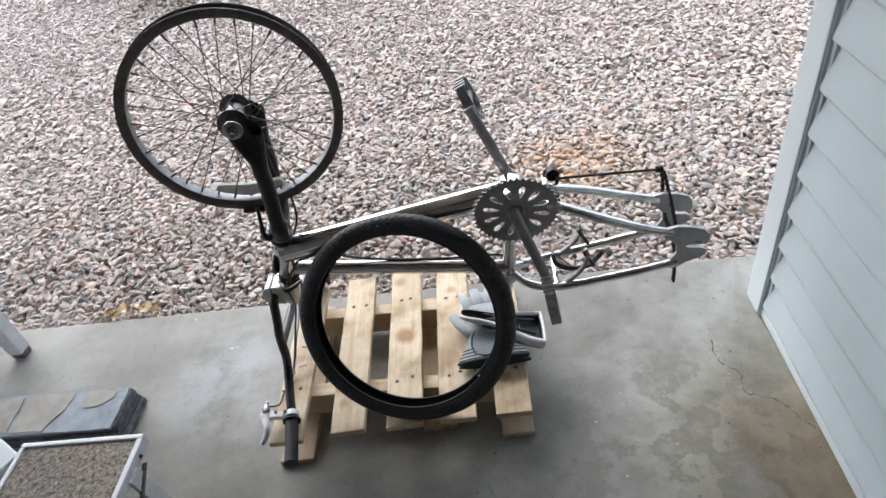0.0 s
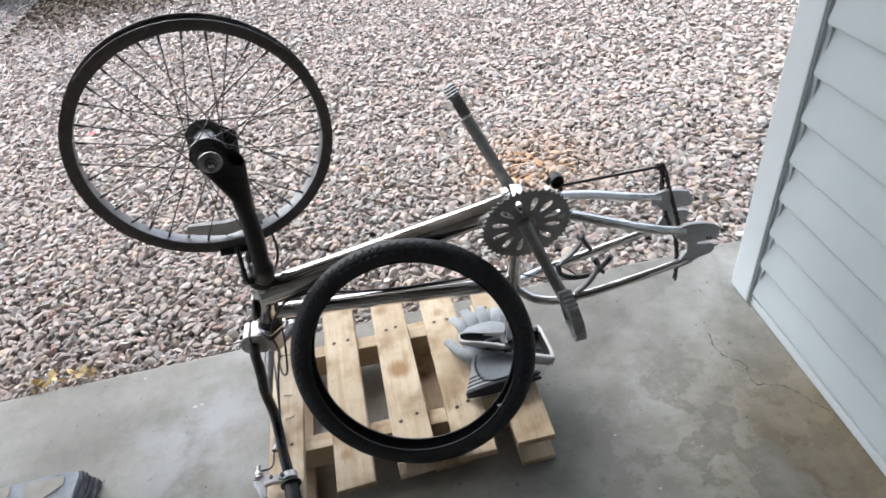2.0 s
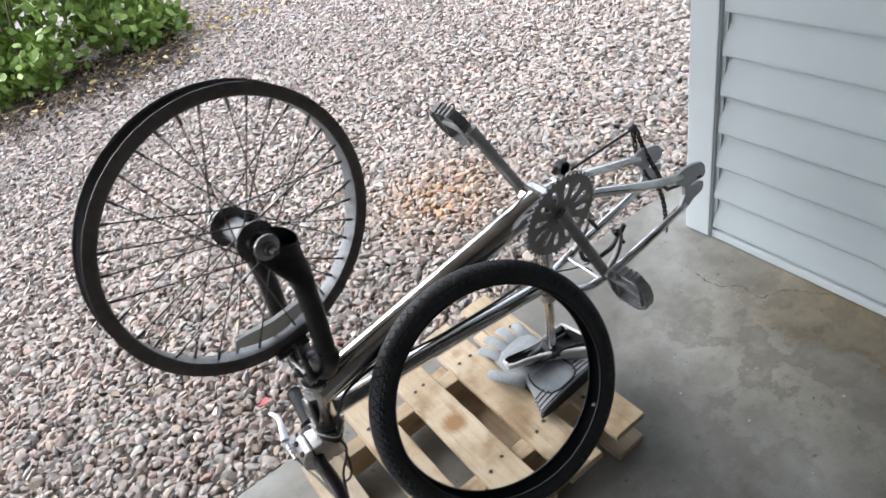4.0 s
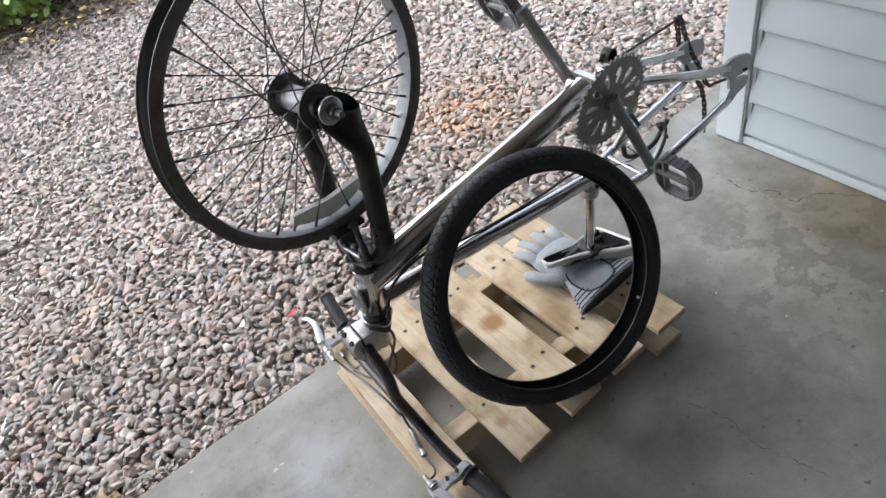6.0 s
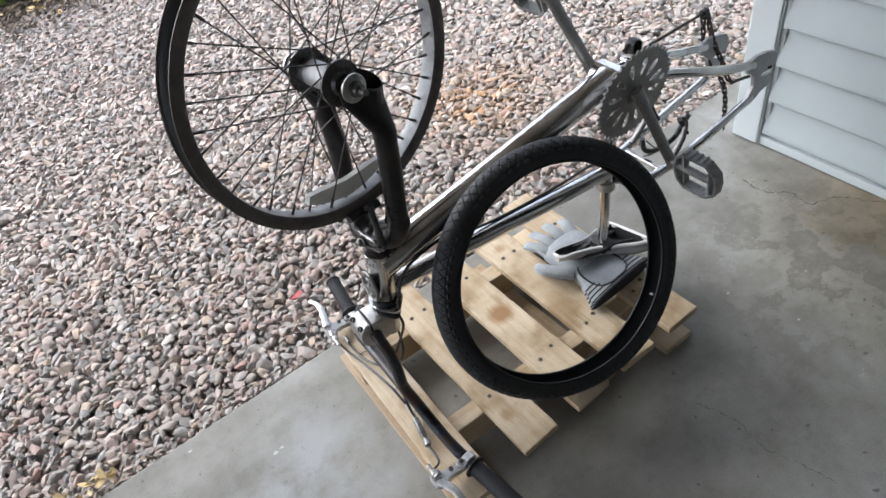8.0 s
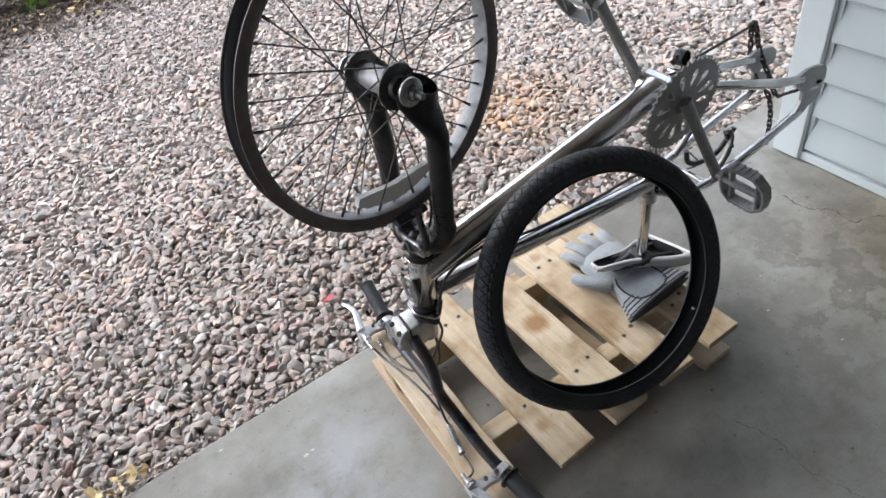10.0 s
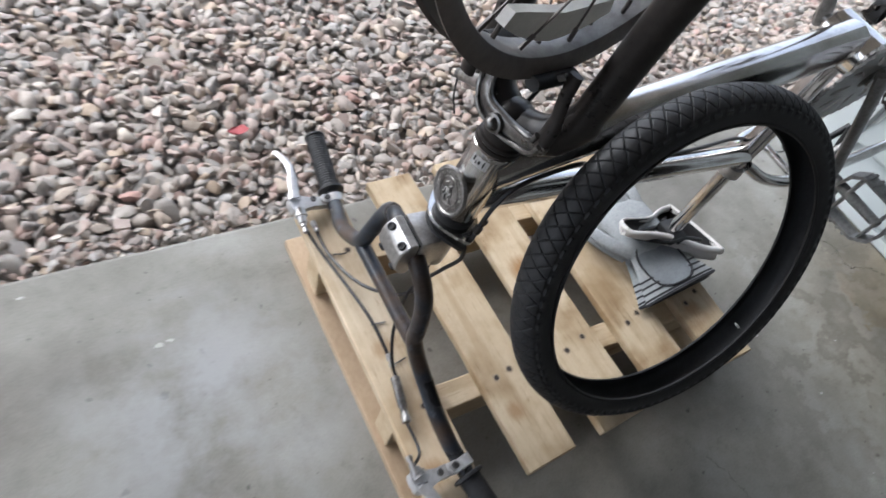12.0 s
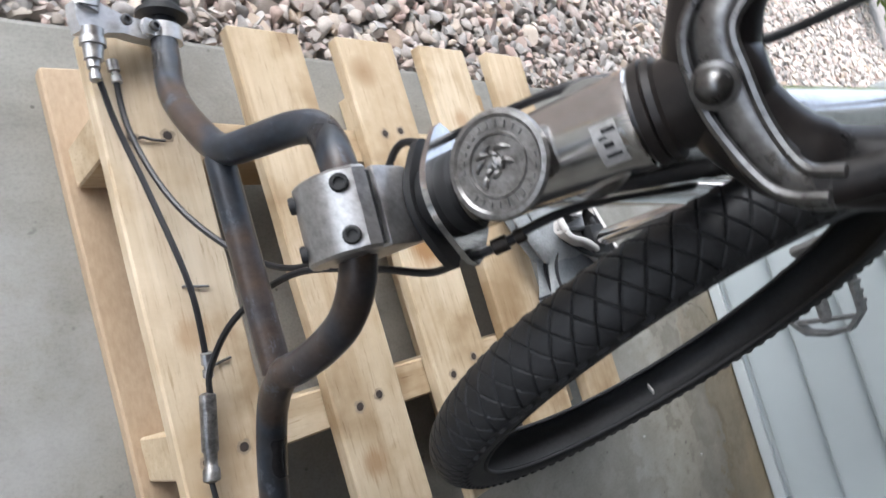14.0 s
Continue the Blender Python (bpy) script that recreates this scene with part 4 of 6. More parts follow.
part("rotor_plate", Shape().plate([S(-0.062) + V(0, 1, 0) * (0.029 + 0.011 * (abs(math.cos(a)) ** 8)) * math.cos(a) + BN * 0.025 * math.sin(a) for a in ang], AX, 0.005), SADDLE_DARK, bike, "black brake rotor plate", True)
CL = V(-1.2400, -0.308, 0.3415)
ST = S(-0.0915)
sd = unit((-0.993, 0, 0.118))
sz = unit(np.cross(sd, V(0, 1, 0)))
sm = Matrix((( *sd, 0), (0, 1, 0, 0), (*sz, 0), (0, 0, 0, 1))).transposed()
stem = part("stem", Shape().lathe(S(-0.064), -AX, [(0, 0.0175), (0.002, 0.0195), (0.056, 0.0195), (0.059, 0.017)], 24).box(Matrix.Translation((ST + CL) / 2) @ sm, np.linalg.norm(CL - ST) + 0.012, 0.040, 0.044, 0.006).box(Matrix.Translation(CL - sd * 0.010) @ sm, 0.027, 0.046, 0.053, 0.0025), ALLOY, bike, "brushed alloy handlebar stem")
# curved clamp plate with two bolts facing up and two facing forward
prof = [(0.0072, 0.026), (0.010, 0.0285), (0.018, 0.026), (0.026, 0.016), (0.029, 0.006), (0.029, -0.006), (0.026, -0.016), (0.018, -0.025), (0.010, -0.0265), (0.0072, -0.024)]
fp = Shape()
kk = len(prof)
for e, inset in ((-0.0230, 0.0015), (-0.0212, 0), (0.0212, 0), (0.0230, 0.0015)):
    fp.v += [tuple(CL + V(0, e, 0) + sd * (a - (inset if a > 0.01 else 0)) + sz * (b * (1 - inset * 30))) for a, b in prof]
fp.f = [(r * kk + i, r * kk + (i + 1) % kk, (r + 1) * kk + (i + 1) % kk, (r + 1) * kk + i) for r in range(3) for i in range(kk)] + [tuple(range(kk))[::-1], tuple(range(3 * kk, 4 * kk))]
# black slab draws the shade in the clamp's split
part("clamp_gap", Shape().box(Matrix.Translation(CL + sd * 0.0052) @ sm, 0.006, 0.041, 0.046), SADDLE_DARK, stem, "", False)
part("face_plate", fp, ALLOY, stem, "alloy front clamp plate", True, 25)
for a in (-1, 1):
    for b in (-1, 1):
        bd = unit(sd * 0.72 + sz * b * 0.70)
        c = CL + V(0, a * 0.0142, 0) + sd * 0.0225 + sz * b * 0.0180
        part("bolt", Shape().lathe(c, bd, [(-0.004, 0.0052), (0.0036, 0.0052), (0.0046, 0.0044), (0.0046, 0.0030), (0.0032, 0.0028), (0.0030, 0.0)], 12), SADDLE_DARK, stem)
GN, GF = V(-1.220, -0.541, 0.131), V(-1.222, -0.062, 0.129)
TN, TF = V(-1.200, -0.656, 0.126), V(-1.212, 0.048, 0.144)
JN, JF = V(-1.246, -0.385, 0.232), V(-1.249, -0.221, 0.228)
bar_pts = [GN + (TN - GN) * 0.9, GN, V(-1.231, -0.482, 0.150), V(-1.239, -0.412, 0.192), JN, V(-1.245, -0.381, 0.256), V(-1.241, -0.373, 0.284), V(-1.240, -0.361, 0.311), V(-1.242, -0.342, 0.333), CL + V(0, -0.006, 0), CL + V(0, 0.006, 0), V(-1.239, -0.272, 0.338), V(-1.232, -0.246, 0.321), V(-1.233, -0.234, 0.296), V(-1.244, -0.230, 0.262), JF, V(-1.245, -0.184, 0.187), V(-1.239, -0.143, 0.153), V(-1.229, -0.102, 0.136), GF, GF + (TF - GF) * 0.9]
handlebar = part("handlebar", Shape().sweep(smooth_path(bar_pts, 6), 0.0112, 14), BLACK, bike, "black handlebar with rubbed scuffs")
part("crossbar", Shape().sweep([JN + V(0, 0.004, -0.004), JF + V(0, -0.004, -0.005)], 0.0105, 14), BLACK, handlebar, "straight black crossbar")
LEVER_END = {}
for g, tip, sg in ((GN, TN, -1), (GF, TF, 1)):
    d = unit(tip - g)
    L = np.linalg.norm(tip - g)
    prof = [(0.0, 0.017), (0.002, 0.0215), (0.005, 0.0215), (0.007, 0.0155)]
    for k in range(22):
        s = 0.010 + k * (L - 0.018) / 21
        prof += [(s, 0.0158), (s + 0.0018, 0.0150)]
    prof += [(L - 0.004, 0.017), (L - 0.001, 0.0165), (L, 0.012)]
    part("grip", Shape().lathe(g, d, prof, 22), RUBBER, handlebar, "ribbed black rubber grip")
    lv = part("brake_lever", Shape().lathe(g - d * 0.022, d, [(0, 0.0125), (0.001, 0.0160), (0.0145, 0.0160), (0.0155, 0.0125)], 22), CAST, handlebar, "silver brake lever and clamp")
    b0 = g - d * 0.014
    fw = unit((-0.97, sg * 0.02, 0.22))
    up = unit(np.cross(fw, d))
    up = up if up[2] > 0 else -up
    lb, bl = (1.0, 1.0) if sg > 0 else (0.68, 0.5)
    LEVER_END[sg] = b0 + fw * 0.062 - d * 0.040 * bl
    # cast perch: a clamp ear, a waisted arm and a wide pivot head
    arm = [(0.008, -0.0075), (0.024, -0.0085), (0.036, -0.0080), (0.050, -0.0115), (0.0535, -0.0150), (0.0705, -0.0150), (0.0735, -0.006), (0.0745, 0.008), (0.070, 0.0125), (0.056, 0.0125), (0.046, 0.0095), (0.034, 0.0070), (0.024, 0.0080), (0.008, 0.0075)]
    part("lever_body", Shape().plate([b0 + fw * a + d * e - up * 0.0062 for a, e in arm], up, 0.0135), CAST, lv, "", False)
    part("clamp_ear", Shape().plate([b0 + fw * a + d * e + up * 0.0068 for a, e in ((0.004, -0.0068), (0.022, -0.0068), (0.0245, 0.0), (0.022, 0.0068), (0.004, 0.0068))], up, 0.0045), CAST, lv, "", False)
    # dark strip draws the shade of the pivot slot
    part("pivot_slot", Shape().plate([b0 + fw * a + d * e + up * 0.0074 for a, e in ((0.0600, 0.0035), (0.0745, 0.0020), (0.0745, 0.0034), (0.0600, 0.0052))], up, 0.0004), SADDLE_DARK, lv, "", False)
    b1 = b0 + fw * 0.0617
    part("adjuster_barrel", Shape().sweep([b1 - d * 0.012 * bl, b1 - d * 0.0195 * bl, b1 - d * 0.020 * bl, b1 - d * 0.0255 * bl, b1 - d * 0.026 * bl, b1 - d * 0.037 * bl, b1 - d * 0.0375 * bl, b1 - d * 0.042 * bl], [0.0088, 0.0080, 0.0098, 0.0098, 0.0078, 0.0070, 0.0050, 0.0045], 12), ALLOY, lv)
    blade = smooth_path([b0 + fw * 0.065 + d * 0.004, b0 + fw * 0.061 + d * 0.030 * lb, b0 + fw * 0.058 + d * 0.060 * lb, b0 + fw * 0.062 + d * 0.086 * lb - V(0, 0, 0.008), b0 + fw * 0.073 + d * 0.108 * lb - V(0, 0, 0.016)], 5)
    part("lever_blade", Shape().sweep(blade, [0.0095] * 3 + [0.0082] * 5 + [0.0068] * 8 + [0.0058] * 4 + [0.0044], 12, flat=0.52, up=up), CAST, lv, "polished lever blade")
    for bo in (b0 + fw * 0.0155 + up * 0.0112, b0 + fw * 0.038 + up * 0.0072):
        part("bolt", Shape().lathe(bo, up, [(0, 0.0046), (0.003, 0.0046), (0.0034, 0.0038), (0.0034, 0.0026), (0.001, 0.0024), (0.0008, 0)], 12), STEEL, lv)

# brake cables from the lever and the rotor, joined by a barrel
cab = [
    ("brake_cable", [LEVER_END[1], V(-1.278, -0.160, 0.128), V(-1.266, -0.220, 0.132), V(-1.254, -0.300, 0.140), V(-1.2485, -0.362, 0.128)], 0.0026),
    ("brake_cable", [V(-1.266, -0.100, 0.115), V(-1.264, -0.165, 0.117), V(-1.248, -0.235, 0.138), V(-1.223, -0.290, 0.180), V(-1.203, -0.312, 0.230), V(-1.190, -0.290, 0.300), V(-1.190, -0.264, 0.338), S(-0.062) + V(0.004, 0.038, 0)], 0.0026),
    ("brake_cable", [V(-1.2495, -0.389, 0.1215), V(-1.249, -0.366, 0.132), V(-1.240, -0.335, 0.172), V(-1.222, -0.318, 0.236), V(-1.200, -0.332, 0.296), V(-1.192, -0.346, 0.338), S(-0.062) + V(0.004, -0.038, 0)], 0.0026),
    ("brake_cable", [V(-1.2485, -0.370, 0.1265), V(-1.250, -0.378, 0.123), V(-1.2505, -0.388, 0.1205)], 0.0015),
    ("brake_cable", [V(-1.2620, -0.447, 0.1205), V(-1.264, -0.490, 0.126), LEVER_END[-1]], 0.0022),
    ("brake_cable", [S(-0.046) + V(0.006, -0.037, 0), V(-1.182, -0.343, 0.399), V(-1.167, -0.337, 0.423), V(-1.140, -0.336, 0.450), V(-1.074, -0.337, 0.463), V(-1.03, -0.322, 0.432), V(-0.984, -0.309, 0.408), V(-0.946, -0.309, 0.400), V(-0.911, -0.309, 0.395), V(-0.855, -0.308, 0.388), V(-0.78, -0.306, 0.380), V(-0.70, -0.300, 0.372), CLUSTER + V(0.012, 0.012, 0.02)], 0.0028),
    ("brake_cable", [S(-0.046) + V(0.010, 0.036, 0), S(-0.010) + V(0.006, 0.034, 0), S(0.035) + V(0.006, 0.031, 0), S(0.065) + V(0.022, 0.026, 0), CROWN + V(0.040, 0.02, 0.02), CROWN + V(0.044, 0.02, 0.085)], 0.0026),
]
for nm, pts, r in cab:
    part(nm, Shape().sweep(smooth_path(pts, 7), r, 8), CABLE, bike, "black brake cable")
part("cable_barrel", Shape().lathe(V(-1.2505, -0.383, 0.1205), (-0.17, -1, 0), [(0, 0.004), (0.002, 0.0065), (0.044, 0.0065), (0.046, 0.0050), (0.056, 0.0050), (0.058, 0.0065), (0.066, 0.0065), (0.068, 0.003)], 14), PEWTER, bike, "grey metal cable splitter barrel")
for ca, (p, d) in enumerate(((LEVER_END[1] + V(0, 0.006, 0), (-0.05, -1, 0)), (V(-1.266, -0.098, 0.115), (0.05, -1, 0.0)), (LEVER_END[-1] - V(0, 0.006, 0), (0, 1, 0)), (V(-1.2487, -0.352, 0.131), (0, -1, -0.3)), (V(-1.187, -0.345, 0.389), (0.5, 0.15, 0.85)))):
    part("cable_adjuster", Shape().lathe(p, d, [(0, 0.0032), (0.001, 0.0048), (0.010, 0.0048), (0.0105, 0.003), (0.014, 0.003), (0.0145, 0.0043), (0.020, 0.0043), (0.021, 0.003)], 10), ALLOY if ca < 4 else CHAIN_MAT, bike)

# chainring and cranks
CN = unit((0.030, -0.990, -0.130))
RC = V(-0.6410, -0.359, 0.538)
CU = unit(np.cross(CN, (0, 0, 1)))
CV = np.cross(CN, CU)
TEETH = 44
outer = []
for k in range(TEETH):
    for f, rr in ((0.0, 0.0862), (0.28, 0.0880), (0.42, 0.0925), (0.58, 0.0925), (0.72, 0.0880)):
        a = (k + f) * 2 * math.pi / TEETH
        outer.append((rr * math.cos(a), rr * math.sin(a)))
bm = bmesh.new()


def loop_edges(pts):
    vs = [bm.verts.new(tuple(RC + CU * x + CV * y)) for x, y in pts]
    return [bm.edges.new((vs[i], vs[(i + 1) % len(vs)])) for i in range(len(vs))]


edges = loop_edges(outer)
for k in range(12):
    a0 = (k + 0.5) * 2 * math.pi / 12
    drop = []
    for i in range(12):
        t = i * 2 * math.pi / 12
        rr = 0.0535 + 0.0170 * math.cos(t)
        w = 0.0058 * math.sin(t) * (1.0 + 0.45 * math.cos(t))
        drop.append((rr * math.cos(a0) - w * math.sin(a0), rr * math.sin(a0) + w * math.cos(a0)))
    edges += loop_edges(drop)
bmesh.ops.triangle_fill(bm, edges=edges, use_beauty=True)
geo = bmesh.ops.extrude_face_region(bm, geom=bm.faces[:])
bmesh.ops.translate(bm, vec=tuple(CN * 0.0034), verts=[v for v in geo["geom"] if isinstance(v, bmesh.types.BMVert)])
bmesh.ops.recalc_face_normals(bm, faces=bm.faces[:])
me = bpy.data.meshes.new("chainring")
bm.to_mesh(me)
bm.free()
me.materials.append(RING_STEEL)
crank = part("crankset", Shape().lathe(BB + V(0, 0.062, 0.004), BB + V(0, -0.062, -0.003) - (BB + V(0, 0.062, 0.004)), [(0, 0.0085), (0.124, 0.0085)], 16), STEEL, bike, "one-piece steel crank")
part("chainring", me, None, crank, "dull grey toothed chainring with teardrop openings")
part("ring_boss", Shape().lathe(RC - CN * 0.012, CN, [(0, 0.022), (0.013, 0.022), (0.017, 0.018), (0.019, 0.013), (0.022, 0.012)], 24), STEEL, crank)
EN, EF = V(-0.588, -0.409, 0.379), V(-0.711, -0.236, 0.711)
BN0, BF0 = BB + V(0.0, -0.064, -0.006), BB + V(0, 0.055, 0.006)
for s0, e in ((BN0, EN), (BF0, EF)):
    d = unit(e - s0)
    part("crank_arm", Shape().sweep(smooth_path([s0 - d * 0.012, s0 + d * 0.01, s0 + (e - s0) * 0.5, e, e + d * 0.012], 4), [0.0130] * 5 + [0.0115] * 8 + [0.0130] * 4, 12, flat=0.60, up=(0, 1, 0)), RING_STEEL, crank, "worn steel crank arm")


def pedal(name, c, out, fore, label):
    """A platform pedal: cage with two openings, a centre barrel and its axle."""
    o, f = unit(out), unit(fore)
    f = unit(f - o * (f @ o))
    u = np.cross(o, f)
    root = part(name, Shape().lathe(c - o * 0.004, o, [(0, 0.0085), (0.012, 0.0085), (0.014, 0.0085), (0.09, 0.0075), (0.1, 0.006)], 14), PEDAL, bike, label)
    hexa = [(0.020, -0.030), (0.014, 0.0), (0.020, 0.030), (0.034, 0.044), (0.088, 0.044), (0.108, 0.026), (0.112, 0.0), (0.108, -0.026), (0.088, -0.044), (0.034, -0.044)]
    loop = [c + o * a + f * b for a, b in hexa]
    sh = Shape()
    k = len(loop)
    mid = c + o * 0.062
    inn = [p + (mid - p) * 0.10 for p in loop]
    h = u * 0.0105
    sh.add([p - h for p in loop] + [p + h for p in loop] + [p - h for p in inn] + [p + h for p in inn],
           [(i, (i + 1) % k, k + (i + 1) % k, k + i) for i in range(k)] + [(2 * k + i, 3 * k + i, 3 * k + (i + 1) % k, 2 * k + (i + 1) % k) for i in range(k)]
           + [(k + i, k + (i + 1) % k, 3 * k + (i + 1) % k, 3 * k + i) for i in range(k)] + [(i, 2 * k + i, 2 * k + (i + 1) % k, (i + 1) % k) for i in range(k)])
    part("cage", sh, PEDAL, root, "", False)
    for a in (0.036, 0.092):
        m = Matrix(((*o, 0), (*f, 0), (*u, 0), (0, 0, 0, 1))).transposed()
        part("rib", Shape().box(Matrix.Translation(c + o * a) @ m, 0.0045, 0.078, 0.014, 0.001), PEDAL, root)
    for b in (-0.0445, 0.0445):
        for a in (0.040, 0.052, 0.064, 0.076):
            part("tooth", Shape().box(Matrix.Translation(c + o * a + f * b) @ m, 0.005, 0.003, 0.025, 0.0005), PEDAL, root)
    return root


pedal("pedal", EN, (0.02, -1, -0.02), (0.14, 0, -0.99), "grey platform pedal")
pedal("pedal", EF, (-0.05, 1, 0.02), (-0.36, 0, 0.93), "grey platform pedal")


# slack chain hanging over the rear stays
def chain_links(pts, parent):
    path = smooth_path(pts, 30)
    seg = np.r_[0, np.cumsum(np.linalg.norm(np.diff(path, axis=0), axis=1))]
    n = int(seg[-1] / 0.0127)
    sh = Shape()
    pos = np.array([[np.interp(k * 0.0127, seg, path[:, i]) for i in range(3)] for k in range(n + 1)])
    for k in range(n):
        a, b = pos[k], pos[k + 1]
        d = unit(b - a)
        side = np.cross(d, (0.2, 0.3, 0.93) if abs(d[2]) < 0.85 else (1, 0.1, 0))
        side = unit(side)
        w = 0.0038 if k % 2 else 0.0024
        hgt = np.cross(d, side)
        for s in (-1, 1):
            ol = [a + side * s * w + d * (-0.004) , a + side * s * w - d * 0.001 + hgt * 0.0036, a + side * s * w + d * 0.006 + hgt * 0.0026, b + side * s * w + d * 0.001 + hgt * 0.0036, b + side * s * w + d * 0.004, b + side * s * w + d * 0.001 - hgt * 0.0036, a + side * s * w + d * 0.006 - hgt * 0.0026, a + side * s * w - d * 0.001 - hgt * 0.0036]
            sh.plate(ol, side, 0.0012)
        sh.sweep([a - side * 0.0048, a + side * 0.0048], 0.0034, 8)
    return part("chain", sh, CHAIN_MAT, parent, "oily black chain hanging slack", False)


K0 = V(-0.557, -0.281, 0.564)
KE = V(-0.317, -0.247, 0.521)
rod = tube("tension_rod", [V(-0.548, -0.300, 0.566), KE], 0.0030, CHAIN_MAT, bike, "thin dark rod above the stays", 10)
part("rod_knob", Shape().lathe(KE + unit(KE - K0) * -0.010, KE - K0, [(0, 0.004), (0.001, 0.0075), (0.014, 0.0080), (0.016, 0.005)], 12), CHAIN_MAT, rod)
part("rod_cup", Shape().lathe(K0 + V(0, 0.014, 0), (0.12, -1, 0.05), [(0, 0.004), (0.001, 0.0145), (0.005, 0.0158), (0.020, 0.0145), (0.0205, 0.0125), (0.006, 0.0115), (0.005, 0.0)], 20), SADDLE_DARK, rod, "dark cup at the rod's end")
chain_links([KE + V(0.002, -0.001, 0.006), V(-0.306, -0.250, 0.505), V(-0.300, -0.252, 0.480), V(-0.291, -0.262, 0.440), V(-0.284, -0.285, 0.395), V(-0.282, -0.305, 0.360), V(-0.278, -0.325, 0.372), V(-0.266, -0.355, 0.392), V(-0.262, -0.384, 0.420)], bike)
chain_links([V(-0.314, -0.240, 0.516), V(-0.308, -0.240, 0.490), V(-0.306, -0.245, 0.440), V(-0.300, -0.262, 0.395), V(-0.290, -0.290, 0.362), V(-0.284, -0.300, 0.320), V(-0.280, -0.302, 0.270), V(-0.279, -0.301, 0.220)], bike)
chain_links([K0 + V(-0.014, 0.010, -0.006), K0 + V(-0.012, 0.006, 0.006), K0 + V(0.004, 0.004, 0.010), K0 + V(0.012, 0.006, -0.008), K0 + V(0.010, 0.006, -0.045), K0 + V(0.014, 0.004, -0.085)], bike)

# rear brake on the seat stays
for side in (-1, 1):
    a0 = CLUSTER + V(0.125, side * 0.050, -0.020)
    arm = part("brake_arm", Shape().sweep(smooth_path([a0, a0 + V(0.030, 0, 0.028), a0 + V(0.050, -side * 0.004, 0.062), a0 + V(0.046, -side * 0.010, 0.085)], 5), [0.008] * 8 + [0.006] * 8, 10, flat=0.6), STEEL, bike, "rear brake arm")
    pc = a0 + V(0.052, -side * 0.012, 0.055)
    part("brake_pad", Shape().sweep([pc + V(-0.012, 0, 0.024), pc, pc + V(0.012, 0, -0.022)], 0.0065, 10, flat=0.7), RUBBER, arm)
HK = V(-0.455, -0.338, 0.382)
tube("brake_noodle", smooth_path([HK, HK + V(-0.010, 0.004, -0.020), HK + V(-0.032, 0.010, -0.050), HK + V(-0.075, 0.016, -0.056), HK + V(-0.105, 0.020, -0.040), HK + V(-0.110, 0.022, -0.010)], 6), 0.0056, CABLE, bike, "curved black cable guide", 10)
tube("rear_cable", smooth_path([HK + V(-0.10, 0.02, -0.02), HK + V(-0.06, 0.028, -0.075), HK + V(-0.12, 0.03, -0.060), CLUSTER + V(0.02, 0.0, 0.02)], 6), 0.0016, CABLE, bike, "thin bare brake wire", 6)

# seat post, clamp, saddle
SP = V(-0.688, -0.324, 0.192)
pd = unit(SP - CLUSTER)
SP = SP + pd * 0.030
part("seat_clamp", Shape().lathe(CLUSTER + pd * 0.018, pd, [(0, 0.0165), (0.001, 0.0195), (0.018, 0.0195), (0.019, 0.0165)], 22), ALLOY, bike, "alloy seat clamp")
tube("seat_post", [CLUSTER, SP + pd * 0.010], 0.0118)
NOSE, TAIL = V(-0.806, -0.306, 0.180), V(-0.598, -0.318, 0.136)
ax_s = unit(TAIL - NOSE)
lat_s = unit(np.cross((0, 0, 1), ax_s))
dn_s = unit(np.cross(lat_s, ax_s))
if dn_s[2] > 0:
    dn_s = -dn_s
# it is rolled so that the edge over the slab's inner side stands higher
roll = radians(15) * (1 if lat_s[1] < 0 else -1)
lat_s, dn_s = lat_s * math.cos(roll) - dn_s * math.sin(roll), dn_s * math.cos(roll) + lat_s * math.sin(roll)
# shell: cross-sections from nose to tail, open side up because it lies upside down
LS = np.linalg.norm(TAIL - NOSE)
half = [(0.0, 0.008), (0.03, 0.0165), (0.09, 0.0205), (0.22, 0.0215), (0.38, 0.025), (0.52, 0.034), (0.66, 0.050), (0.82, 0.067), (0.95, 0.074), (1.0, 0.068)]
sect, inner = [], []
NS = 13
for u, w in half:
    c = NOSE + ax_s * LS * u
    depth = 0.016 + 0.022 * min(1, u * 1.6) - 0.006 * max(0, u - 0.6)
    lift = 0.010 * math.cos(u * math.pi)
    row, row2 = [], []
    for j in range(NS):
        th = math.pi * j / (NS - 1)
        cx, sn = -math.cos(th), math.sin(th) ** 0.7
        row.append(c + lat_s * w * cx * (1 + 0.22 * u - (0.10 + 0.27 * u) * (1 - sn)) + dn_s * (depth * sn * 0.9 - lift))
        row2.append(c + lat_s * (w - 0.004) * cx * (1 + 0.22 * u - (0.10 + 0.27 * u) * (1 - sn)) + dn_s * (depth * sn * 0.9 - 0.004 - lift))
    sect.append(row)
    inner.append(row2)
m, sh, sh2 = len(half), Shape(), Shape()
grid = lambda flip: [((i * NS + j, (i + 1) * NS + j, (i + 1) * NS + j + 1, i * NS + j + 1) if flip else (i * NS + j, i * NS + j + 1, (i + 1) * NS + j + 1, (i + 1) * NS + j)) for i in range(m - 1) for j in range(NS - 1)]
sh.add([p for r in sect for p in r], grid(False) + [tuple(range(NS)), tuple(range((m - 1) * NS, m * NS))[::-1]])
saddle = part("saddle", sh, SADDLE_WHITE, bike, "narrow pale saddle with a dark hollow underside")
sh2.add([p for r in inner for p in r], grid(True) + [tuple(range((m - 1) * NS, m * NS)), tuple(range(NS))[::-1]])
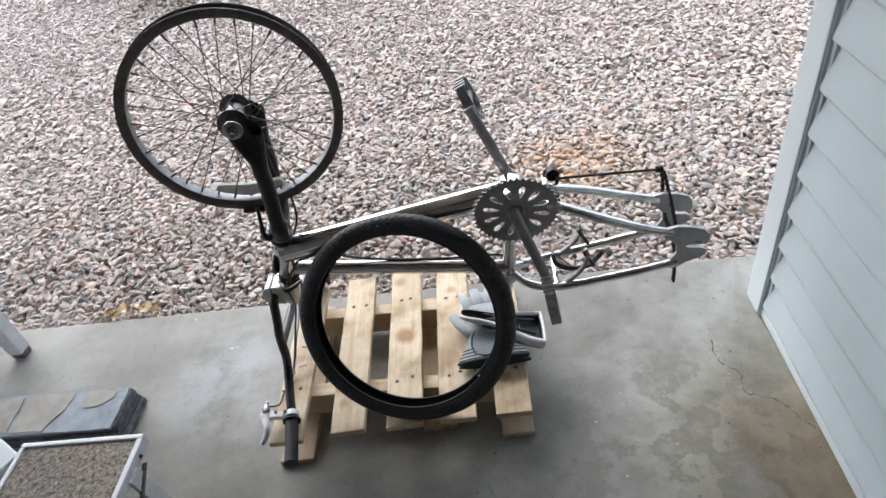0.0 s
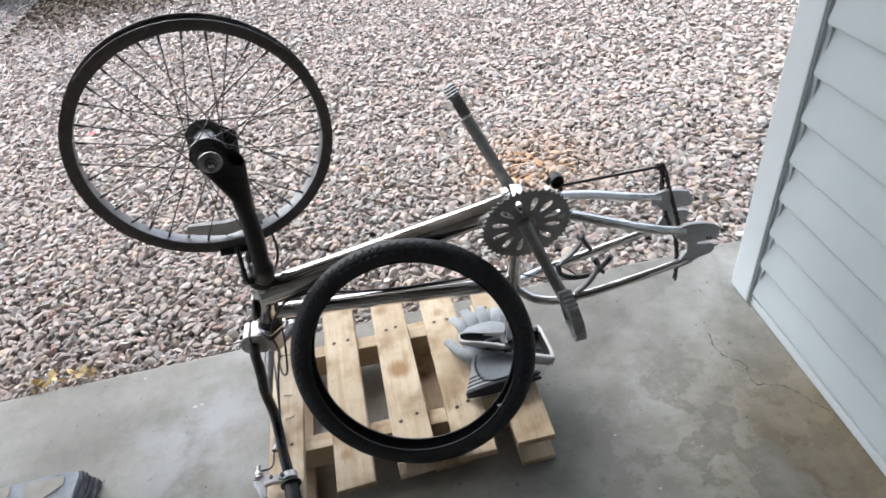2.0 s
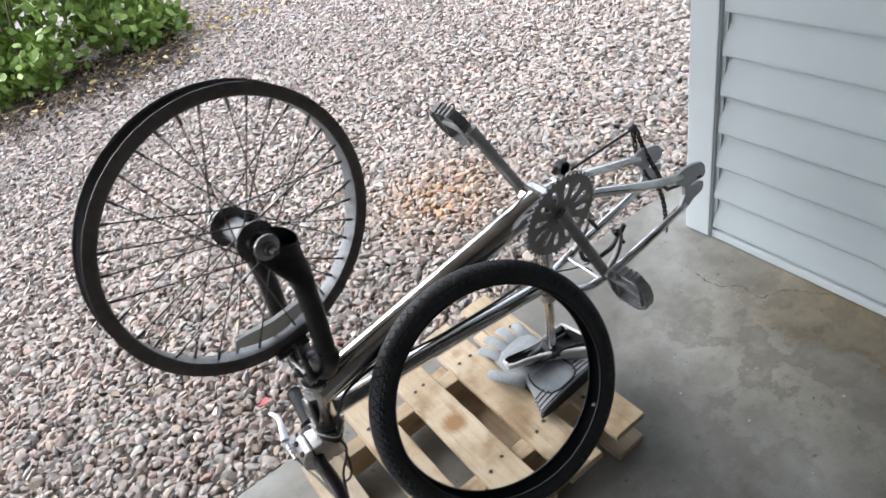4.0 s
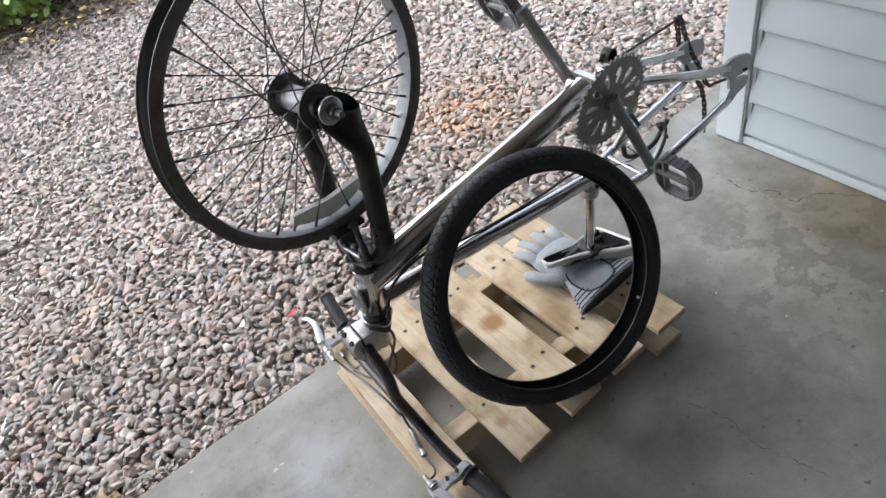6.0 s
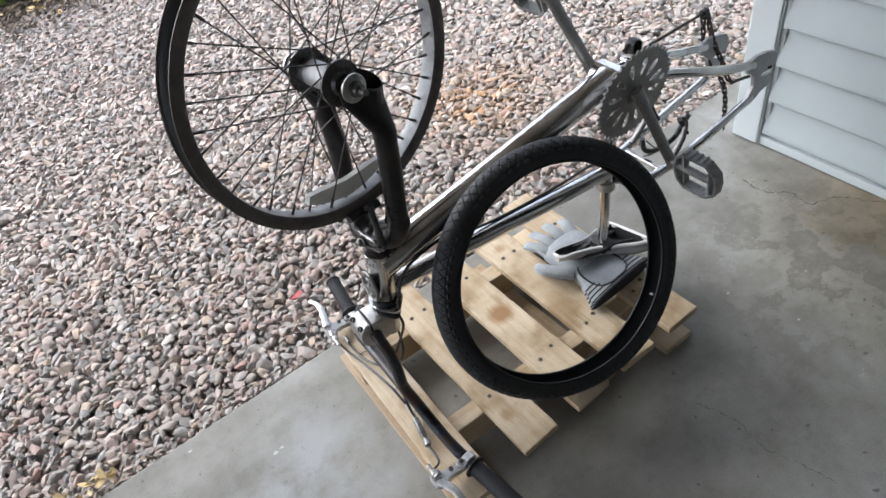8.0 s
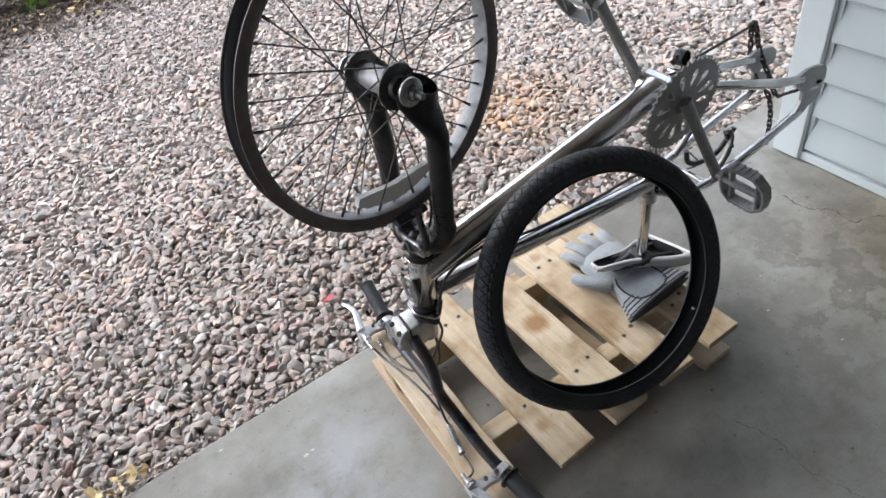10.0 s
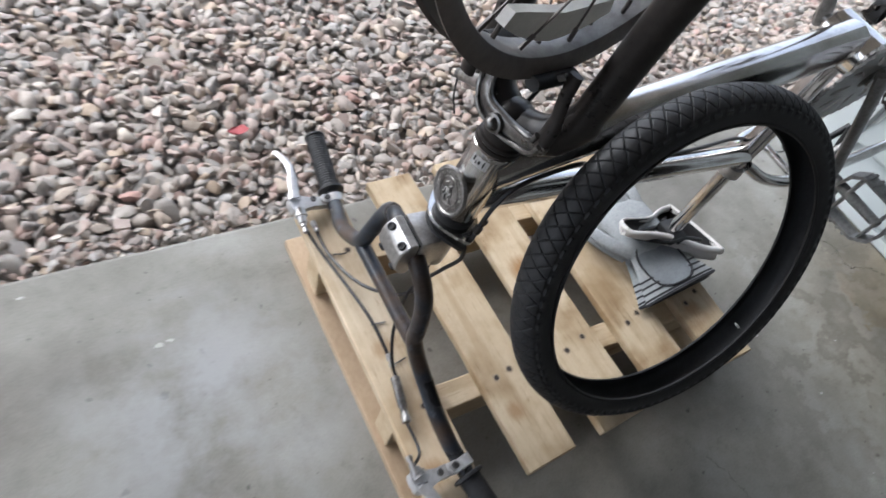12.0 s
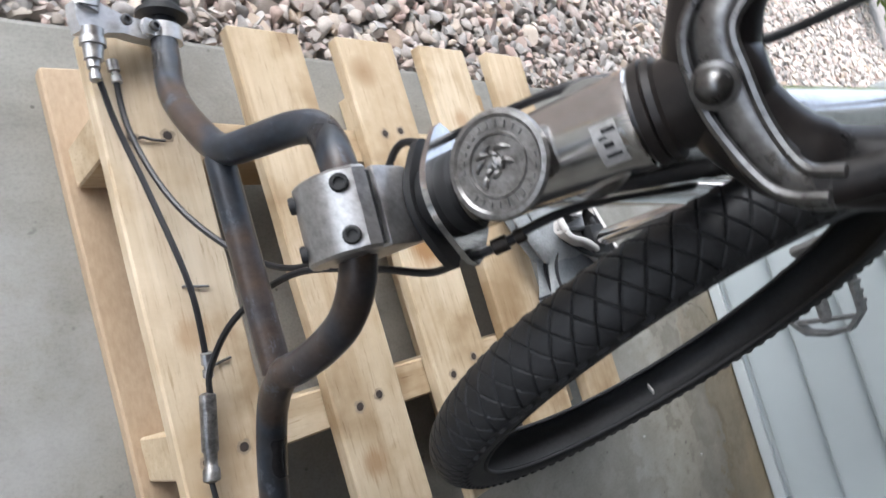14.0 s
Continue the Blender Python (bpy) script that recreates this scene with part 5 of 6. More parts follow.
for q in range(len(sh2.v) - NS, len(sh2.v)):
    sh2.v[q] = tuple(np.array(sh2.v[q]) - ax_s * 0.004)
part("shell", sh2, SADDLE_DARK, saddle, "black plastic saddle shell")
rimp = [r[0] for r in sect] + [r[-1] for r in sect[::-1]]
rims = smooth_path(rimp + [rimp[0]], 3)
part("piping", Shape().sweep(rims, [0.0048 + 0.0028 * max(0, min(1, ((p - NOSE) @ ax_s / LS - 0.25) / 0.45)) for p in rims], 10, flat=0.62, up=(0, 0, 1)), SADDLE_WHITE, saddle, "thick pale folded edge of the saddle cover")
for s in (-1, 1):
    r0 = NOSE + ax_s * LS * 0.20 + dn_s * 0.012 + lat_s * s * 0.006
    part("rail", Shape().sweep(smooth_path([r0, SP + lat_s * s * 0.020 + V(-0.03, 0, 0.0), SP + lat_s * s * 0.022 + V(0.02, 0, -0.006), NOSE + ax_s * LS * 0.9 + lat_s * s * 0.032 + dn_s * 0.01]), 0.0036, 8), SADDLE_DARK, saddle)
part("rail_clamp", Shape().box(Matrix.Translation(SP + V(0, 0, -0.002)), 0.036, 0.044, 0.018, 0.005).lathe(SP + V(0, 0.026, 0), (0, -1, 0), [(0, 0.006), (0.052, 0.006)], 10), SADDLE_DARK, saddle)


# ---- loose tyre leaning on the bicycle ----
def tyre():
    c, az, el, RR, r = V(-0.9103, -0.4490, 0.3345), -1.6786, 0.4339, 0.2203, 0.0252
    nrm = V(math.cos(el) * math.cos(az), math.cos(el) * math.sin(az), math.sin(el))
    a = unit(np.cross(nrm, (0, 0, 1)))
    b = np.cross(nrm, a)
    NU = 1760
    th = np.arange(NU) * 2 * np.pi / NU
    # open section: from one bead over the tread to the other bead
    ph = np.concatenate([np.linspace(-2.22, -1.34, 9), np.linspace(-1.30, 1.30, 67), np.linspace(1.34, 2.22, 9)])
    NV = len(ph)
    T, P = np.meshgrid(th, ph, indexing="ij")
    arc = P * r
    k = 88
    u, w = T * k / (2 * np.pi), arc / 0.0262
    d1, d2 = (u + w) % 1.0, (u - w) % 1.0
    g = np.minimum(np.minimum(d1, 1 - d1), np.minimum(d2, 1 - d2))
    groove = np.clip((0.050 - g) / 0.028, 0, 1)
    tread = np.clip((1.16 - np.abs(P)) / 0.06, 0, 1)
    edge = np.exp(-((np.abs(P) - 1.27) / 0.08) ** 2) * np.clip(np.abs((u % 1) - 0.5) * 12 - 2.2, 0, 1)
    fine = np.exp(-((np.abs(P) - 1.55) / 0.03) ** 2)
    rr = r - 0.0008 + 0.0017 * tread * (1 - groove) + 0.0023 * edge + 0.0004 * fine
    sag = 1.0 + 0.004 * np.cos(2 * T + 0.6) + 0.003 * np.cos(3 * T)
    rad = RR * sag + rr * np.cos(P) * np.where(np.abs(P) > 1.9, 0.96, 1.0)
    lat = rr * np.sin(P)
    pts = c + rad[..., None] * (np.cos(T)[..., None] * a + np.sin(T)[..., None] * b) + lat[..., None] * nrm
    ri = r - 0.0035
    rad2 = RR * sag + ri * np.cos(P)
    pts2 = c + rad2[..., None] * (np.cos(T)[..., None] * a + np.sin(T)[..., None] * b) + (ri * np.sin(P))[..., None] * nrm
    V0 = pts.reshape(-1, 3)
    step = 10
    inner = pts2[::step, ::3].reshape(-1, 3)
    ni, nv2 = NU // step, len(range(0, NV, 3))
    i, j = np.meshgrid(np.arange(NU), np.arange(NV - 1), indexing="ij")
    q = np.stack([i * NV + j, ((i + 1) % NU) * NV + j, ((i + 1) % NU) * NV + j + 1, i * NV + j + 1], -1).reshape(-1, 4)
    i, j = np.meshgrid(np.arange(ni), np.arange(nv2 - 1), indexing="ij")
    n0 = len(V0)
    q2 = n0 + np.stack([i * nv2 + j, i * nv2 + j + 1, ((i + 1) % ni) * nv2 + j + 1, ((i + 1) % ni) * nv2 + j], -1).reshape(-1, 4)
    me = mesh_of("loose_tyre", np.concatenate([V0, inner]), np.concatenate([q, q2]), RUBBER, True, 50)
    ob = tagged(new("loose_tyre", me), "loose black bicycle tyre with diamond tread, leaning on the bicycle", "tyre")
    for s in (-2.22, 2.22):
        rb = RR + r * math.cos(s) * 0.96
        ring = [c + rb * (math.cos(t) * a + math.sin(t) * b) + r * math.sin(s) * nrm for t in np.arange(120) * 2 * np.pi / 120]
        part("bead", Shape().sweep(ring, 0.0022, 8, closed=True), SADDLE_DARK, ob)
    tagp = V(-0.757, -0.525, 0.213)
    part("tag", Shape().box(pose(*tagp, 20, 40, 30), 0.016, 0.006, 0.002, 0.0005), CHIP, ob, "small pale paper tag")


tyre()


# ---- work gloves under the saddle ----
def glove(c, yaw, cloth, label, lift=0.0, stripes=4):
    g = thing("work_glove", (c[0], c[1], DECK), label, "glove", "gloves under the saddle")
    m = pose(c[0], c[1], c[2], 0, 0, yaw)
    M = lambda x, y, z=0.0: np.array(m @ Vector((x, y, z)))
    path = [M(-0.020, 0, 0.000), M(0.010, 0, 0.003), M(0.040, 0, 0.004), M(0.070, 0, 0.003), M(0.085, 0, 0.001)]
    part("palm", Shape().sweep(smooth_path(path, 4), np.interp(np.linspace(0, 1, 17), [0, .3, .6, .9, 1], [0.050, 0.056, 0.060, 0.058, 0.046]), 20, flat=0.20, up=(0, 0, 1)), cloth, g)
    for k, (y, L) in enumerate(((-0.040, 0.060), (-0.0135, 0.080), (0.0135, 0.084), (0.040, 0.068))):
        bend = rnd.uniform(-0.006, 0.006)
        pts = [M(0.060, y, 0.001), M(0.070 + L * 0.4, y * 1.10 + bend * 0.4, 0.007 + lift), M(0.070 + L * 0.8, y * 1.22 + bend, 0.004 + lift * 0.6), M(0.070 + L, y * 1.28 + bend, 0.0)]
        part("finger", Shape().sweep(smooth_path(pts, 4), np.interp(np.linspace(0, 1, 13), [0, .5, .88, .96, 1], [0.0135, 0.0130, 0.0126, 0.0112, 0.0060]), 14, flat=0.34, up=(0, 0, 1)), cloth, g)
    pts = [M(-0.004, 0.046, 0.001), M(0.020, 0.068, 0.005), M(0.056, 0.084, 0.003), M(0.072, 0.088, 0.0)]
    part("thumb", Shape().sweep(smooth_path(pts, 4), np.interp(np.linspace(0, 1, 13), [0, .5, .9, 1], [0.0155, 0.0135, 0.0115, 0.006]), 12, flat=0.45, up=(0, 0, 1)), cloth, g)
    xs, ws = [-0.016, -0.040, -0.070, -0.098], [0.052, 0.060, 0.074, 0.088]
    cuff = part("cuff", Shape().sweep([M(x, 0, 0.0) for x in xs], ws, 24, flat=0.11, up=(0, 0, 1)), cloth, g, "flared cuff with dark stripes")
    for s in range(stripes):
        x = -0.062 - s * 0.0105
        w = float(np.interp(-x, [0.016, 0.040, 0.070, 0.098], ws))
        part("stripe", Shape().sweep([M(x - 0.0017, 0, 0.0), M(x + 0.0017, 0, 0.0)], w + 0.0012, 24, flat=0.118, up=(0, 0, 1)), STRIPE, cuff)
    pw, px = [0.020, 0.040, 0.047, 0.046, 0.034, 0.010], [-0.090, -0.080, -0.060, -0.030, -0.006, 0.006]
    top = [0.0118, 0.0112, 0.0100, 0.0096, 0.0108, 0.0112]
    part("palm_patch", Shape().sweep([M(x, 0, z - w * 0.12) for x, w, z in zip(px, pw, top)], pw, 20, flat=0.12, up=(0, 0, 1)), CLOTH_GREY, g, "slate-grey patch")
    out = [M(x, w, z - w * 0.10) for x, w, z in zip(px, pw, top)] + [M(x, -w, z - w * 0.10) for x, w, z in list(zip(px, pw, top))[::-1]]
    part("patch_trim", Shape().sweep(smooth_path(out + out[:1], 4), 0.0022, 6), STRIPE, g, "dark trim round the patch")
    part("cuff_trim", Shape().sweep([M(-0.101, 0, 0), M(-0.097, 0, 0)], [0.090, 0.090], 24, flat=0.122, up=(0, 0, 1)), STRIPE, cuff)
    return g


glove((-0.733, -0.318, DECK + 0.0110), 93, CLOTH, "pale grey cloth work glove lying flat on the pallet")
glove((-0.738, -0.322, DECK + 0.0310), 95, CLOTH, "pale grey work glove with a striped flared cuff, under the saddle", 0.003)


# ---- shingles and step beside the patio's open side ----
def shingle_stack():
    st = thing("shingle_stack", (-2.05, -0.42, 0), "stack of grey-blue and tan asphalt shingles lying on the slab", "shingles")
    r2 = random.Random(8)
    n, h = 7, 0.0085
    for k in range(n):
        z = 0.0045 + k * h
        x1 = -1.728 - 0.0045 * k + r2.uniform(-0.006, 0.006)
        y0, y1 = -0.466 + r2.uniform(-0.004, 0.004), -0.338 + r2.uniform(-0.006, 0.006)
        top = k == n - 1
        j = lambda s=0.0035: r2.uniform(-s, s)
        ol = [(-2.48, y0, z), (-2.2, y0 + j(), z), (-2.0, y0 + j(), z), (-1.88, y0 + j(), z)] + [(x1 + j(), y0 + (y1 - y0) * f + j(0.002), z + j(0.0008)) for f in (0, 0.12, 0.25, 0.38, 0.5, 0.62, 0.75, 0.88, 1)] + [(x1 - d, y1 + j(0.005), z) for d in (0.012, 0.03, 0.05, 0.075, 0.1, 0.14, 0.2, 0.3)] + [(-2.48, y1, z)]
        part("shingle", Shape().plate(ol, (0, 0, 1), h * 0.93), SHINGLE if top else SHINGLE_EDGE, st, "top shingle with a grey-blue mineral face" if top else "", False)
    z = n * h + 0.0014
    for tab in ([(-2.057, -0.343), (-1.980, -0.341), (-1.916, -0.342), (-1.918, -0.393), (-1.944, -0.435), (-1.955, -0.462), (-2.005, -0.461), (-2.050, -0.460)], [(-2.070, -0.343), (-2.150, -0.343), (-2.24, -0.345), (-2.26, -0.458), (-2.16, -0.456), (-2.064, -0.458)], [(-1.885, -0.343), (-1.835, -0.344), (-1.790, -0.347), (-1.784, -0.368), (-1.824, -0.392), (-1.867, -0.396)]):
        ol = []
        for (xa, ya), (xb, yb) in zip(tab, tab[1:] + tab[:1]):
            m = max(2, int(math.hypot(xb - xa, yb - ya) / 0.008))
            ol += [(xa + (xb - xa) * q / m + r2.uniform(-0.002, 0.002), ya + (yb - ya) * q / m + r2.uniform(-0.002, 0.002), z) for q in range(m)]
        part("tab", Shape().plate(ol, (0, 0, 1), 0.002), SHINGLE_TAN, st, "tan mineral tab", False)


shingle_stack()


def step_stool():
    st = thing("step_stool", (-1.68, -0.78, 0), "low steel step with a brown carpet tread and pale painted rim", "step stool")
    x0, x1, y0, y1, z = -1.895, -1.578, -1.00, -0.560, 0.150
    cx, cy = (x0 + x1) / 2, (y0 + y1) / 2
    part("tread", Shape().box(pose(cx, cy, z - 0.012), x1 - x0 - 0.02, y1 - y0 - 0.02, 0.020, 0.004), CARPET, st, "flecked brown carpet tread", False)
    for a, b, sx, sy in ((cx, y1 - 0.006, x1 - x0, 0.012), (x1 - 0.006, cy - 0.006, 0.014, y1 - y0 - 0.012), (x0 + 0.006, cy - 0.006, 0.012, y1 - y0 - 0.012)):
        part("rail", Shape().box(pose(a, b, z - 0.014), sx, sy, 0.034, 0.003), PAINTED, st, "", False)
    for y in (y0 + 0.03, y1 - 0.10):
        for x, s in ((x1 + 0.006, 1), (x0 - 0.006, -1)):
            part("leg", Shape().box(pose(x + s * 0.008, y, 0.068, 0, -s * 8, 0), 0.010, 0.040, 0.136, 0.002), PAINTED, st, "", False)
    for y in (y1 - 0.05, y1 - 0.16, y1 - 0.28):
        part("bolt", Shape().lathe((x1 + 0.002, y, z - 0.016), (1, 0, 0), [(0, 0.005), (0.003, 0.005), (0.004, 0.003)], 8), SADDLE_DARK, st)
    part("side_brace", Shape().sweep([(x1 + 0.010, y1 - 0.06, z - 0.03), (x1 + 0.030, y1 - 0.30, 0.01)], 0.006, 8), STEEL, st)


step_stool()

# pale lidded box beside the step
box = thing("storage_box", (-2.085, -0.677, 0), "pale plastic lidded box standing beside the step", "storage box")
part("body", Shape().box(pose(-2.085, -0.677, 0.057, 0, 0, -32.7), 0.165, 0.345, 0.114, 0.010), WHITE_PLASTIC, box, "", False)
part("lid", Shape().box(pose(-2.085, -0.677, 0.122, 0, 0, -32.7), 0.18, 0.36, 0.016, 0.005), WHITE_PLASTIC, box, "", False)

# white metal stand whose square legs rest on the slab by the edge
stand = thing("metal_stand", (-2.33, -0.26, 0), "white square-legged metal stand with dark feet on the slab", "stand")
for x, y in ((-2.250, -0.109), (-2.417, -0.109), (-2.250, -0.40), (-2.417, -0.40)):
    lg = part("leg", Shape().box(pose(x, y, 0.37), 0.046, 0.046, 0.70, 0.003), PAINTED, stand, "", False)
    part("foot", Shape().box(pose(x, y, 0.009), 0.040, 0.040, 0.018, 0.003), RIM, lg, "dark worn foot", False)
part("top", Shape().box(pose(-2.3335, -0.259, 0.729), 0.24, 0.36, 0.022, 0.004), PAINTED, stand, "", False)


for nm, c, s in (("paper_scrap", (-2.27, 1.625, 0.004), 0.030), ("leaf_scrap", (-1.29, 0.216, 0.006), 0.022)):
    rs = random.Random(len(nm))
    ol = [(c[0] + s * rs.uniform(0.5, 1.1) * math.cos(i * 0.785), c[1] + 0.7 * s * rs.uniform(0.5, 1.1) * math.sin(i * 0.785), c[2] + rs.uniform(-0.003, 0.004)) for i in range(8)]
    o = new(nm, mesh_of(nm, *(lambda q: (q.v, q.f))(Shape().plate(ol, (0, 0, 1), 0.0012)), SCRAP, False))
    tagged(o, "small crumpled red scrap lying on the gravel", "scrap")

# ---- gravel ----
def ico(sub):
    bm = bmesh.new()
    bmesh.ops.create_icosphere(bm, subdivisions=sub, radius=1)
    bm.verts.index_update()
    v = np.array([tuple(p.co) for p in bm.verts])
    f = np.array([[p.index for p in q.verts] for q in bm.faces])
    bm.free()
    return v, f


def stone_shapes(sub, count, rg):
    """Pebble shapes: a ball cut by a few soft planes and dented."""
    v, f = ico(sub)
    out = []
    for _ in range(count):
        p = v.copy()
        for _ in range(rg.integers(7, 11)):
            n = unit(rg.normal(size=3))
            d = p @ n
            lim = rg.uniform(0.30, 0.58)
            p -= np.where(d > lim, (d - lim) * 0.94, 0)[:, None] * n
        p *= 1 + 0.022 * rg.normal(size=(len(p), 1))
        p *= np.array([1.0, rg.uniform(0.66, 0.96), rg.uniform(0.40, 0.60)])
        out.append(p)
    return np.array(out), f


def stones(x0, x1, y0, y1, spacing, sub, seed, layers, size, z0, fill=0.5):
    rg = np.random.default_rng(seed)
    shapes, f = stone_shapes(sub, 24, rg)
    px, py, pz, sc = [], [], [], []
    for layer in range(layers):
        xs, ys = np.arange(x0, x1, spacing), np.arange(y0, y1, spacing)
        X, Y = np.meshgrid(xs + layer * spacing * 0.5, ys + layer * spacing * 0.37)
        X = X + rg.uniform(-0.46, 0.46, X.shape) * spacing
        Y = Y + rg.uniform(-0.46, 0.46, Y.shape) * spacing
        if layer:
            some = rg.random(X.shape) < fill
            X, Y = X[some], Y[some]
        px.append(X.ravel()), py.append(Y.ravel())
        pz.append(np.full(X.size, z0 + layer * spacing * 0.28) + rg.uniform(-0.14, 0.18, X.size) * spacing)
        sc.append(size * np.clip(rg.lognormal(0, 0.30, X.size), 0.5, 1.9))
    px, py, pz, sc = map(np.concatenate, (px, py, pz, sc))
    keep = (py - sc * 0.85 > 0.002) & ~((px > -0.05) & (py < 0.0))
    px, py, pz, sc = px[keep], py[keep], pz[keep], sc[keep]
    n = len(px)
    yaw, tx, ty = rg.uniform(0, 2 * np.pi, n), rg.normal(0, 0.24, n), rg.normal(0, 0.24, n)
    cz, szn = np.cos(yaw), np.sin(yaw)
    P = shapes[rg.integers(0, 24, n)] * sc[:, None, None]
    x, y, z = P[..., 0], P[..., 1], P[..., 2]
    y, z = y * np.cos(tx)[:, None] - z * np.sin(tx)[:, None], y * np.sin(tx)[:, None] + z * np.cos(tx)[:, None]
    x, z = x * np.cos(ty)[:, None] + z * np.sin(ty)[:, None], -x * np.sin(ty)[:, None] + z * np.cos(ty)[:, None]
    x, y = x * cz[:, None] - y * szn[:, None], x * szn[:, None] + y * cz[:, None]
    verts = np.stack([x + px[:, None], y + py[:, None], z + pz[:, None]], -1).reshape(-1, 3)
    faces = (f[None] + (np.arange(n) * len(shapes[0]))[:, None, None]).reshape(-1, 3)
    return verts, faces


def gravel():
    sets = [stones(-2.6, 0.7, 0.0, 1.15, 0.0204, 2, 1, 2, 0.0176, -0.033, 0.9), stones(-2.6, 0.5, 0.0, 0.05, 0.0150, 1, 9, 2, 0.0100, -0.024, 0.8),
            stones(-4.0, 2.2, 1.15, 3.2, 0.0238, 1, 2, 2, 0.0186, -0.035, 0.55),
            stones(-5.0, 3.2, 3.2, 6.6, 0.0270, 1, 3, 1, 0.0205, -0.030),
            stones(-4.4, -2.6, 0.0, 1.15, 0.025, 1, 4, 1, 0.0195, -0.030), stones(0.7, 2.2, 0.0, 1.15, 0.025, 1, 5, 1, 0.0195, -0.030), stones(2.2, 4.6, 0.0, 1.15, 0.040, 1, 7, 1, 0.027, -0.030), stones(2.2, 4.6, 1.15, 3.2, 0.040, 1, 6, 1, 0.027, -0.030), stones(-7.8, -5.0, 3.2, 7.6, 0.046, 1, 14, 1, 0.030, -0.030), stones(-6.0, -4.0, 1.15, 3.2, 0.030, 1, 12, 1, 0.022, -0.030), stones(3.2, 5.4, 3.2, 6.6, 0.044, 1, 13, 1, 0.029, -0.030)]
    n, vs, fs = 0, [], []
    for v, f in sets:
        vs.append(v), fs.append(f + n)
        n += len(v)
    v, f = np.concatenate(vs).astype(np.float32), np.concatenate(fs).astype(np.int32)
    me = bpy.data.meshes.new("gravel")
    me.vertices.add(len(v))
    me.vertices.foreach_set("co", v.ravel())
    me.loops.add(f.size)
    me.loops.foreach_set("vertex_index", f.ravel())
    me.polygons.add(len(f))
    me.polygons.foreach_set("loop_start", np.arange(0, f.size, 3, dtype=np.int32))
    me.polygons.foreach_set("use_smooth", np.ones(len(f), bool))
    me.update(calc_edges=True)
    me.set_sharp_from_angle(angle=radians(50))
    me.materials.append(STONE)
    tagged(new("gravel", me), "bed of mixed pink, grey and tan river stones", "gravel", kind="stuff")


gravel()


# ---- hedge at the far side of the gravel, with fallen leaves ----
def leaf_cloud(centres, rg, size, n_per):
    """Many small folded leaves about the given clump centres."""
    k = len(centres) * n_per
    c = np.repeat(centres, n_per, 0)
    p = c[:, :3] + rg.normal(size=(k, 3)) * c[:, 3:4] * 0.55
    p[:, 2] = np.maximum(p[:, 2], 0.06)
    d = rg.normal(size=(k, 3)) + (0, -0.3, 0.35)
    d /= np.linalg.norm(d, axis=1)[:, None]
    s = np.cross(d, rg.normal(size=(k, 3)))
    s /= np.linalg.norm(s, axis=1)[:, None]
    nrm = np.cross(d, s)
    L = size * rg.uniform(0.6, 1.4, k)[:, None]
    W = L * 0.30
    v = np.stack([p, p + d * L * 0.35 + s * W - nrm * W * 0.3, p + d * L * 0.75 + s * W * 0.8 - nrm * W * 0.25, p + d * L - nrm * W * 0.4, p + d * L * 0.75 - s * W * 0.8 - nrm * W * 0.25, p + d * L * 0.35 - s * W - nrm * W * 0.3], 1).reshape(-1, 3)
    o = np.arange(k)[:, None] * 6
    f = np.concatenate([o + (0, 1, 2, 3), o + (0, 3, 4, 5)])
    return v, f


def hedge(x0, x1, y0, y1, height, seed, label):
    rg = np.random.default_rng(seed)
    h = thing("hedge_bush", ((x0 + x1) / 2, (y0 + y1) / 2, -0.04), label, "bush", "hedge beyond the gravel")
    n = int((x1 - x0) * (y1 - y0) * 55)
    cx, cy = rg.uniform(x0, x1, n), rg.uniform(y0, y1, n)
    rad = np.hypot((cx - (x0 + x1) / 2) / (x1 - x0) * 2, (cy - (y0 + y1) / 2) / (y1 - y0) * 2)
    top = height * (1 - 0.55 * rad ** 2)
    cen = np.stack([cx, cy, rg.uniform(0.14, 1.0, n) * np.maximum(top, 0.25), rg.uniform(0.07, 0.15, n)], 1)
    v, f = leaf_cloud(cen, rg, 0.075, 34)
    part("crown", mesh_of("crown", v, f, LEAF, False), None, h)
    for k in range(9):
        bx, by = rg.uniform(x0 + 0.2, x1 - 0.2), rg.uniform(y0 + 0.2, y1 - 0.2)
        t = V(bx + rg.normal() * 0.2, by + rg.normal() * 0.2, height * 0.7)
        part("stem", Shape().sweep(smooth_path([(bx, by, -0.05), (bx + rg.normal() * 0.05, by, height * 0.3), t], 4), np.linspace(0.014, 0.005, 9), 7), BARK, h)


